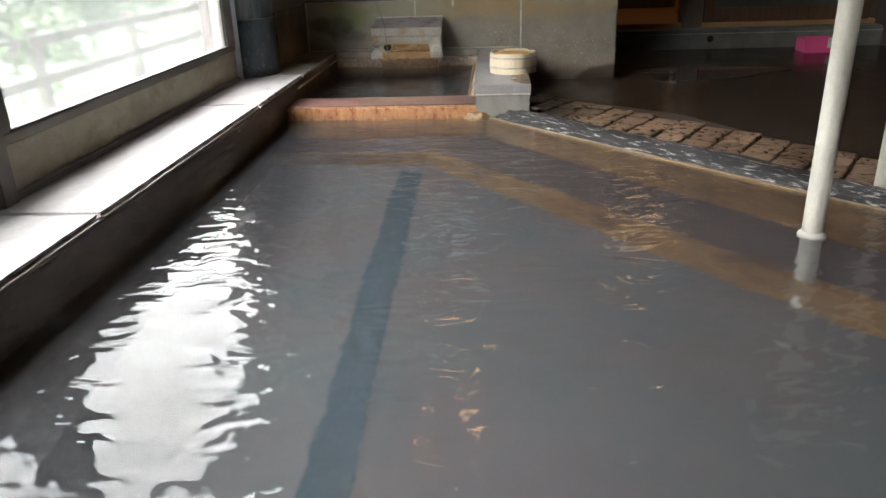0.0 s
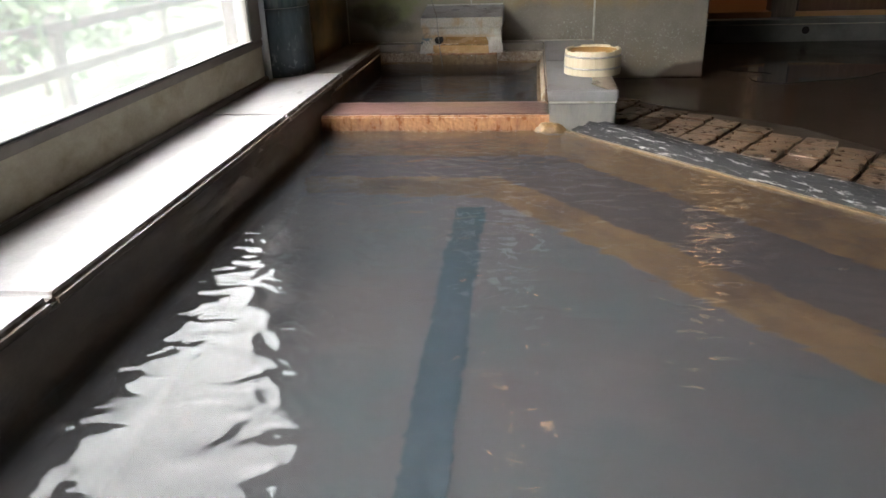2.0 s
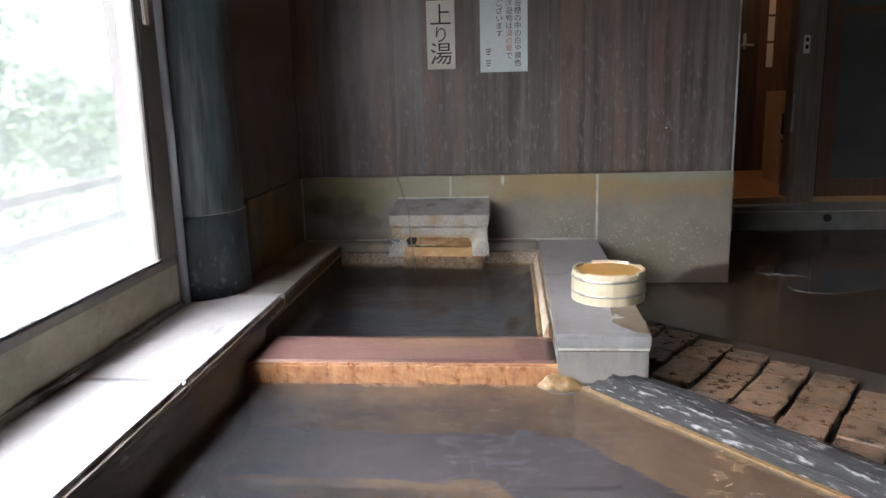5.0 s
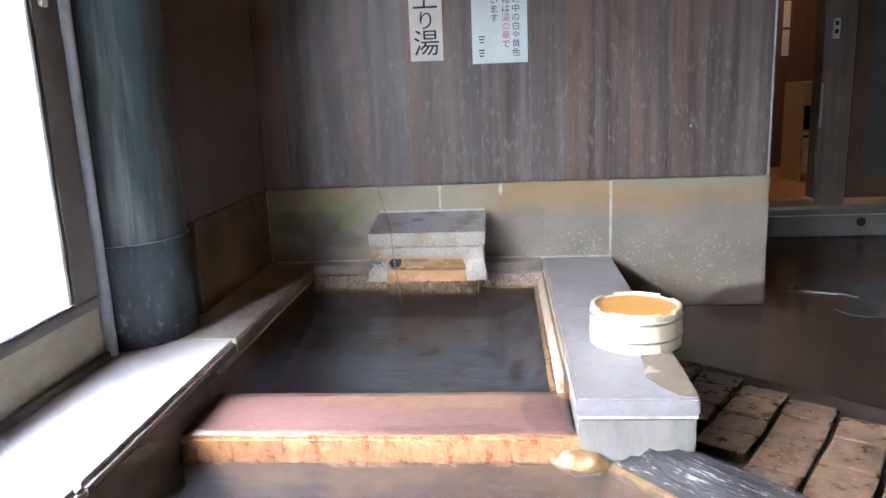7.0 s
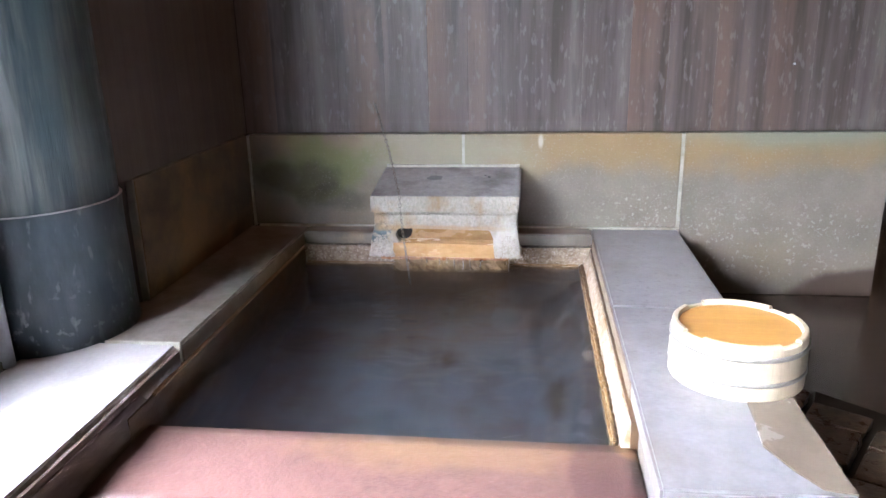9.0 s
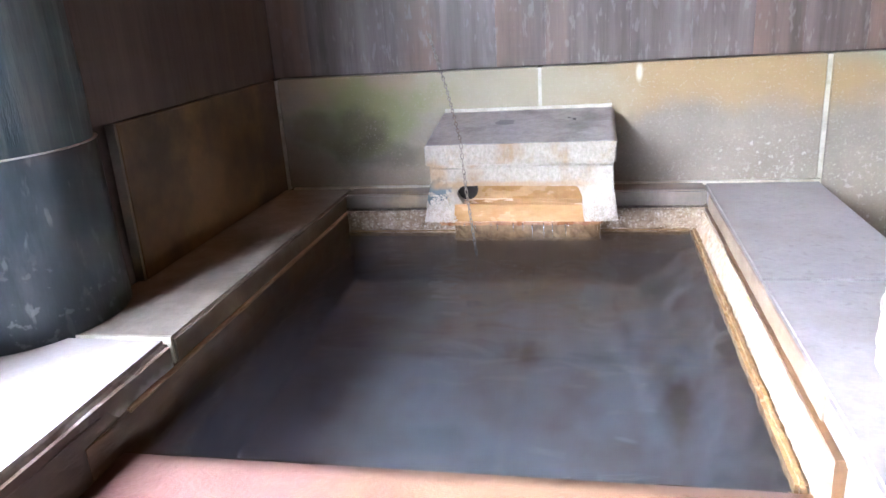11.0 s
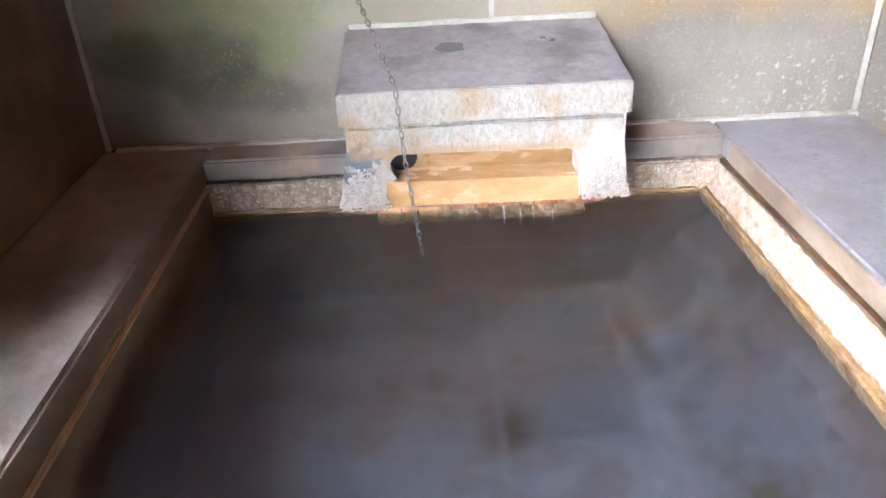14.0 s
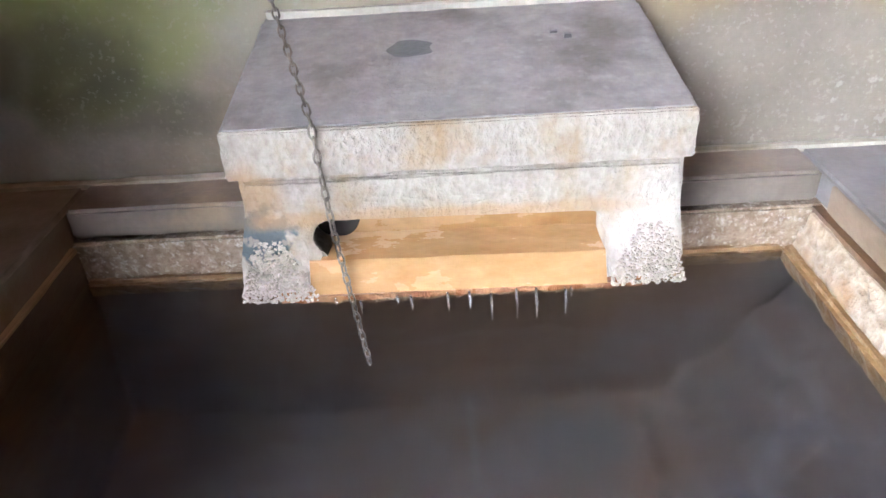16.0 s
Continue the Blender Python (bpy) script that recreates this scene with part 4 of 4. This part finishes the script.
tagged(part("kerb_lip", rough(strip_along(CURB_A, CURB_B, -0.006, 0.02, 0.03, 0.0645), 0.02, 0.004, 30), WATERLINE), "thin ochre stone lip below the log kerb", "lip", kind="structure")

puddle_bm = bmesh.new()
ring = [(3.2 + (0.46 + 0.16 * math.sin(3 * a + 1) + 0.07 * math.sin(7 * a)) * math.cos(a), 5.78 + (0.34 + 0.07 * math.sin(2 * a) + 0.04 * math.sin(5 * a)) * math.sin(a)) for a in [k * math.pi / 24 for k in range(48)]]
prism(ring, 0.0005, 0.003, puddle_bm)
tagged(part("puddle", puddle_bm, PUDDLE), "thin shining puddle on the wet floor", "puddle", kind="structure")

# ---- handrail ----
rail = thing("handrail", (2.643, 2.351, BOTTOM), "cream painted pipe handrail standing in the pool", "handrail")
part("post", tube([(2.643, 2.351, BOTTOM), (2.643, 2.351, 0.80)], 0.031, 18), RAIL, rail, smooth=True)
part("post", tube([(3.044, 2.76, 0.0), (3.044, 2.76, 0.80)], 0.031, 18), RAIL, rail, smooth=True)
part("top_rail", tube([(2.60, 2.307, 0.80), (3.09, 2.807, 0.80)], 0.033, 18), RAIL, rail, smooth=True)
part("joint", lathe([(0.036, 0.745), (0.041, 0.75), (0.041, 0.795), (0.036, 0.80)], 2.643, 2.351, 20), RAIL, rail, "pipe joint", smooth=True)
part("collar", lathe([(0.042, 0.035), (0.042, 0.06), (0.033, 0.072)], 2.643, 2.351, 20), RAIL, rail, smooth=True)
part("bracket", box(2.565, 2.64, 2.31, 2.36, 0.755, 0.80, 0.008), RAIL, rail, "grey end bracket")

# ---- step and changing room ----
step = thing("entrance_step", (3.7, 7.1, 0), "grey concrete step before the changing room", "step", kind="structure")
part("face", rough(box(2.32, 5.05, 7.045, 7.22, -0.25, 0.168, 0.008), 0.15, 0.003, 6), STEP, step)
part("nosing", box(2.32, 5.05, 7.036, 7.05, 0.128, 0.134, 0.002), GROUT, step, "pale line along the step")
# The drain hole is a black disc on the face, its depth only colour.
part("drain_hole", lathe([(0.028, 0.0), (0.028, 0.004)], 0, 0, 20), BLACK, step, "round drain hole").matrix_basis = pose(3.585, 7.047, 0.085, 90, 0, 0)
tagged(part("platform", box(2.32, 5.05, 7.22, 9.0, -0.25, 0.206), ORANGE_WOOD), "orange-brown wooden floor of the changing room", "floor", kind="structure")
tagged(part("threshold_plank", box(2.4, 3.352, 7.17, 7.30, 0.169, 0.214, 0.004), ORANGE_WOOD), "worn orange wooden threshold plank", "threshold", kind="structure")
part("door_post_core", box(3.352, 3.54, 7.19, 7.33, 0.169, 2.48, 0.006), POST_WOOD, tagged(thing("door_post", (3.45, 7.25, 0.17)), "grey-brown wooden door post", "post", kind="structure")).name = "post_body"
part("latch_plate", box(3.353, 3.366, 7.183, 7.1895, 0.66, 0.925, 0.001), ALUMINIUM, bpy.data.objects["door_post"], "pale metal latch plate")
sliding = thing("door_1", (4.2, 7.27, 0.17), "red-brown framed sliding door with grey panes", "door", kind="structure")
for x0, x1, z0, z1 in ((3.57, 3.66, 0.17, 2.1), (4.90, 5.0, 0.17, 2.1), (3.66, 4.90, 0.17, 0.33), (3.66, 4.90, 1.98, 2.1), (3.66, 4.90, 1.44, 1.48)):
    part("rail", box(x0, x1, 7.235, 7.275, z0, z1, 0.003), RED_WOOD, sliding)
part("pane", box(3.65, 4.91, 7.25, 7.258, 0.32, 1.99), DOOR_GLASS, sliding)
part("gap_board", box(3.541, 3.57, 7.24, 7.30, 0.169, 2.48), DARK_WOOD, sliding)
tagged(part("door_head", box(2.32, 5.05, 7.2, 7.32, 2.11, 2.5), DARK_WOOD), "dark wooden wall over the doors", "wall", kind="structure")
switch = thing("switch_plate", (3.425, 7.19, 1.25), "white double light switch plate on the post", "switch")
part("plate", box(3.398, 3.440, 7.181, 7.189, 1.185, 1.305, 0.003), WHITE_PLASTIC, switch)
for z in (1.215, 1.262):
    part("rocker", box(3.409, 3.429, 7.177, 7.182, z, z + 0.026, 0.002), BLACK, switch)
inner = thing("door_2", (3.5, 8.98, 0.2), "dark wooden door with a bright lever handle", "door", kind="structure")
part("leaf", box(3.05, 3.66, 8.955, 8.998, 0.207, 2.1, 0.004), DARK_WOOD, inner)
part("handle", tube([(3.50, 8.93, 1.335), (3.545, 8.90, 1.335), (3.60, 8.90, 1.335)], 0.011, 8), ALUMINIUM, inner, "bright lever handle", smooth=True)
part("rose", box(3.52, 3.545, 8.94, 8.956, 1.30, 1.44, 0.004), ALUMINIUM, inner)
for k, z in enumerate((1.14, 1.37, 1.60)):
    tagged(part("paper_slip", box(3.745, 3.80, 8.992, 8.999, z, z + 0.21), PAPER), "white paper slip on the changing room wall", "paper", "paper slips")
shelf = thing("clothes_shelf", (3.8, 8.15, 0.207), "pale wooden clothes shelf with open compartments", "shelf")
part("side", box(3.555, 3.575, 8.0, 8.35, 0.207, 0.93, 0.003), PALE_WOOD, shelf)
part("side", box(4.1, 4.12, 8.0, 8.35, 0.207, 0.93, 0.003), PALE_WOOD, shelf)
for z in (0.27, 0.55, 0.91):
    part("board", box(3.575, 4.1, 8.0, 8.35, z, z + 0.02, 0.002), PALE_WOOD, shelf)
part("back", box(3.575, 4.1, 8.335, 8.35, 0.27, 0.91), DARK_WOOD, shelf)
for z, h in ((0.29, 0.24), (0.76, 0.148)):
    part("drawer_front", box(3.577, 4.098, 7.995, 8.02, z, z + h, 0.003), PALE_WOOD, shelf)
part("knob", lathe([(0.012, 0.0), (0.012, 0.02)], 0, 0, 12), BLACK, shelf).matrix_basis = pose(3.66, 7.994, 0.50, 90, 0, 0)

# ---- pink basket ----
basket = thing("pink_basket", (4.40, 6.75, 0.0), "bright pink plastic basket with a white card on the floor", "basket")
bw, bd, bh = 0.15, 0.10, 0.11
for x0, x1, y0, y1, z0, z1 in ((-bw, bw, -bd, -bd + 0.008, 0, bh), (-bw, bw, bd - 0.008, bd, 0, bh), (-bw, -bw + 0.008, -bd, bd, 0, bh), (bw - 0.008, bw, -bd, bd, 0, bh), (-bw, bw, -bd, bd, 0.0, 0.008)):
    part("panel", box(4.40 + x0, 4.40 + x1, 6.75 + y0, 6.75 + y1, z0 + 0.001, z1, 0.003), PINK, basket)
part("card", box(4.43, 4.53, 6.642, 6.648, 0.04, 0.12, 0.001), PAPER, basket, "white card")

# ---- papers on the board wall ----

def glyph(ch, size, x, z, y, material, parent):
    cu = bpy.data.curves.new("writing", "FONT")
    cu.body, cu.size, cu.align_x, cu.align_y, cu.extrude = ch, size, "CENTER", "CENTER", 0.0006
    tmp = new("writing", cu)
    bpy.context.view_layer.update()
    mesh = bpy.data.meshes.new_from_object(tmp.evaluated_get(bpy.context.evaluated_depsgraph_get()))
    bpy.data.objects.remove(tmp)
    mesh.materials.clear()
    mesh.materials.append(material)
    ob = link("writing", mesh, material, parent)
    ob.matrix_basis = pose(x, y, z, 90, 0, 0)
    return ob


PY = BACK + 0.0005
sign = thing("bath_sign", (1.09, PY, 1.25), "white paper strip with three large brushed characters", "sign")
part("sheet", box(1.021, 1.161, PY - 0.003, PY + 0.003, 1.103, 1.432), PAPER, sign)
for ch, z, s in (("\u4e0a", 1.356, 0.112), ("\u308a", 1.264, 0.085), ("\u6e6f", 1.170, 0.115)):
    glyph(ch, s, 1.091, z, PY - 0.0042, INK, sign)
notice = thing("bath_notice", (1.40, PY, 1.25), "pale blue notice with columns of small handwriting", "sign")
part("sheet", box(1.285, 1.518, PY - 0.003, PY + 0.003, 1.082, 1.440), PAPER_BLUE, notice)
columns = (("\u6d74\u69fd\u306e\u4e2d\u306e\u767d\u3084\u9ec4\u8272", 1.470, 1.412), ("\u6d6e\u904a\u7269\u306f\u6e6f\u306e\u83ef\u3067", 1.428, 1.412), ("\u3054\u3056\u3044\u307e\u3059", 1.380, 1.412))
for text, x, z0 in columns:
    for k, ch in enumerate(text):
        red = ch in "\u6e6f\u306e\u83ef" and x == 1.428
        glyph(ch, 0.036, x, z0 - 0.0355 * k - 0.006, PY - 0.0042, INK_RED if red else INK, notice)
for z in (1.19, 1.135):
    for k in range(3):
        part("writing", box(1.313 + 0.002 * k, 1.338 - 0.002 * k, PY - 0.0042, PY - 0.0034, z - 0.012 * k, z - 0.012 * k + 0.005), INK, notice)
tagged(part("nail", lathe([(0.004, 0), (0.004, 0.006)], 0, 0, 10), ALUMINIUM), "small bright nail in the board wall", "nail").matrix_basis = pose(2.2, BACK + 0.006, 0.79, 90, 0, 0)

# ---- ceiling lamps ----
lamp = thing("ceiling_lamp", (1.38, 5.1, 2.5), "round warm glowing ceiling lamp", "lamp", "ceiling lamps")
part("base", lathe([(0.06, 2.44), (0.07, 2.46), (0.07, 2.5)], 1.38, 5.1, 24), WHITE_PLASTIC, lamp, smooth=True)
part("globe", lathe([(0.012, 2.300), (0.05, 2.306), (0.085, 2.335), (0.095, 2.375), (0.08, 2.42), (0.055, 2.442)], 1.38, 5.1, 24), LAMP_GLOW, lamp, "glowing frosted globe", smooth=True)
# Unseen second lamp, with a fill light added to brighten the changing room.
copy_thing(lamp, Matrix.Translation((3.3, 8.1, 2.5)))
room_fill = new("changing_room_fill", bpy.data.lights.new("changing_room_fill", "POINT"))
room_fill.data.energy, room_fill.data.color, room_fill.data.shadow_soft_size = 6.0, (1.0, 0.72, 0.45), 0.35
room_fill.location = (3.3, 7.85, 2.2)

# ---- garden outside the windows ----
tagged(part("ground", prism([(-400, -400), (0.02, -400), (0.02, 400), (-400, 400)], -0.9, -0.6), GROUND), "grassy garden ground with pale gravel patches", "ground", kind="structure")
# Added emissive sheet: the distant view's brightness is its own glow.
tagged(part("backdrop", box(-16.2, -16, -60, 80, -1, 5.2), glow("green_hillside_glow", (0.74, 0.95, 0.66), 0.5)), "glowing pale green sheet standing in for a hillside", "backdrop", kind="structure")
# Emissive stand-in for the sky; lights the room and whitens the water's reflection.
tagged(part("sky_backdrop", box(-16.4, -16.2, -60, 80, 5.0, 60), glow("bright_overcast_sky", (0.95, 0.98, 1.0), 20.0)), "glowing white sheet standing in for the bright overcast sky", "backdrop", kind="structure")
fence = thing("garden_fence", (-2.6, 5.0, -0.6), "weathered wooden rail fence in the garden", "fence")
for k in range(9):
    part("post", box(-2.66, -2.56, -3.0 + 2 * k, -2.9 + 2 * k, -0.6, 0.32, 0.01), FENCE, fence)
for z in (0.18, -0.18):
    part("rail", box(-2.56, -2.51, -3.2, 13.4, z, z + 0.09, 0.008), FENCE, fence)


def leaf_cloud(centre, radii, count, size, seed):
    r = random.Random(seed)
    verts, faces = [], []
    clumps = [(Vector((r.gauss(0, 0.5), r.gauss(0, 0.5), r.gauss(0, 0.45))), r.uniform(0.2, 0.45)) for _ in range(18)]
    for _ in range(count):
        c, spread = r.choice(clumps)
        p = c + Vector((r.gauss(0, spread), r.gauss(0, spread), r.gauss(0, spread))) * 0.6
        p = Vector((p.x * radii[0], p.y * radii[1], p.z * radii[2])) + Vector(centre)
        q = Euler((r.uniform(0, 6.3), r.uniform(0, 6.3), r.uniform(0, 6.3))).to_matrix()
        s = size * r.uniform(0.6, 1.3)
        i = len(verts)
        verts += [p + q @ Vector(v) * s for v in ((-0.5, 0, 0), (0, -0.22, 0.04), (0.5, 0, 0), (0, 0.22, 0.04))]
        faces.append((i, i + 1, i + 2, i + 3))
    mesh = bpy.data.meshes.new("leaves")
    mesh.from_pydata([tuple(v) for v in verts], [], faces)
    return mesh


for k, (x, y, h) in enumerate(((-3.4, 6.4, 2.2), (-4.6, 3.2, 2.4), (-5.0, 9.6, 2.6), (-4.2, 0.2, 2.3))):
    tree = thing("tree", (x, y, -0.6), "leafy garden tree behind the fence", "tree", "garden trees")
    part("trunk", tube([(x, y, -0.65), (x + 0.05, y + 0.06, 0.6), (x - 0.04, y + 0.1, 0.9), (x + 0.06, y, h - 0.6)], [0.17, 0.13, 0.1, 0.05], 10), BARK, tree, smooth=True)
    for j in range(4):
        a = j * 1.7 + k
        part("limb", tube([(x, y + 0.05, 0.5 + 0.12 * j), (x + 0.5 * math.cos(a), y + 0.5 * math.sin(a), 0.8 + 0.14 * j), (x + 0.8 * math.cos(a), y + 0.8 * math.sin(a), 1.0 + 0.15 * j)], [0.05, 0.03, 0.012], 6), BARK, tree)
    link("crown", leaf_cloud((x, y, h - 0.9), (1.1, 1.4, 0.6), 2600, 0.13, 20 + k), LEAF, tree)
for k, (x, y) in enumerate(((-3.3, 4.6), (-3.6, 8.2), (-3.2, 2.4), (-3.9, 10.6), (-4.0, 12.5))):
    bush = thing("bush", (x, y, -0.6), "dense green garden bush behind the fence", "bush", "garden bushes")
    part("stem", tube([(x, y, -0.62), (x, y, -0.1), (x + 0.05, y, 0.4)], [0.04, 0.03, 0.015], 6), BARK, bush)
    link("leaves", leaf_cloud((x, y, 0.45), (0.9, 1.2, 0.8), 2200, 0.12, 50 + k), LEAF, bush)

# ---- pavers ----
paving = thing("paving", (2.4, 4.2, 0), "worn reddish paving blocks with dark open joints", "paving", kind="structure")
P0 = Vector((1.875, 4.05))
U = Vector((0.54, 0.8417))
part("bed", prism([(1.872, 4.06), (1.872, 4.30), (2.10, 4.88), (2.72, 4.33), (3.30, 3.24), (4.9, 1.4), (4.9, 0.62), (2.90, 2.70)], -0.01, 0.006), PAVER_BED, paving)
paver_meshes = []
for k in range(10):
    bm = box(-0.5, 0.5, -0.5, 0.5, 0, 1)
    bmesh.ops.bevel(bm, geom=list(bm.edges), offset=0.07, segments=1, affect="EDGES")
    for v in bm.verts:
        v.co.x += rng.uniform(-0.03, 0.03)
        v.co.y += rng.uniform(-0.03, 0.03)
        v.co.z += rng.uniform(-0.08, 0.08)
    me = bpy.data.meshes.new("paver")
    bm.to_mesh(me)
    bm.free()
    me.materials.append(PAVER)
    paver_meshes.append(me)
for i in range(-3, 22):
    start = P0 + ALONG * (i * 0.154 - 0.0305)
    depth = 0.66 if i < 5 else max(0.45, 0.66 - 0.014 * (i - 6))
    u = 0.05 if i >= 0 else 0.0
    while u < depth - 0.05:
        lu = min(rng.choice((0.11, 0.14, 0.17)), depth - u)
        c = start + U * (u + lu / 2)
        u += lu + 0.004
        back_y = 4.86 - 0.93 * (c.x - 2.17) if c.x < 2.69 else 4.36 - 1.87 * (c.x - 2.69)
        if c.x < 1.93 or c.y > back_y + 0.02 or c.x > 4.85:
            continue
        ob = link("paver", rng.choice(paver_meshes), PAVER, paving)
        ob.matrix_basis = pose(c.x, c.y, 0.004, rng.uniform(-1.5, 1.5), rng.uniform(-1.5, 1.5), 57.3 + rng.uniform(-1.5, 1.5)) @ Matrix.Diagonal((lu + 0.002, 0.130, 0.022 + rng.uniform(0, 0.008), 1))
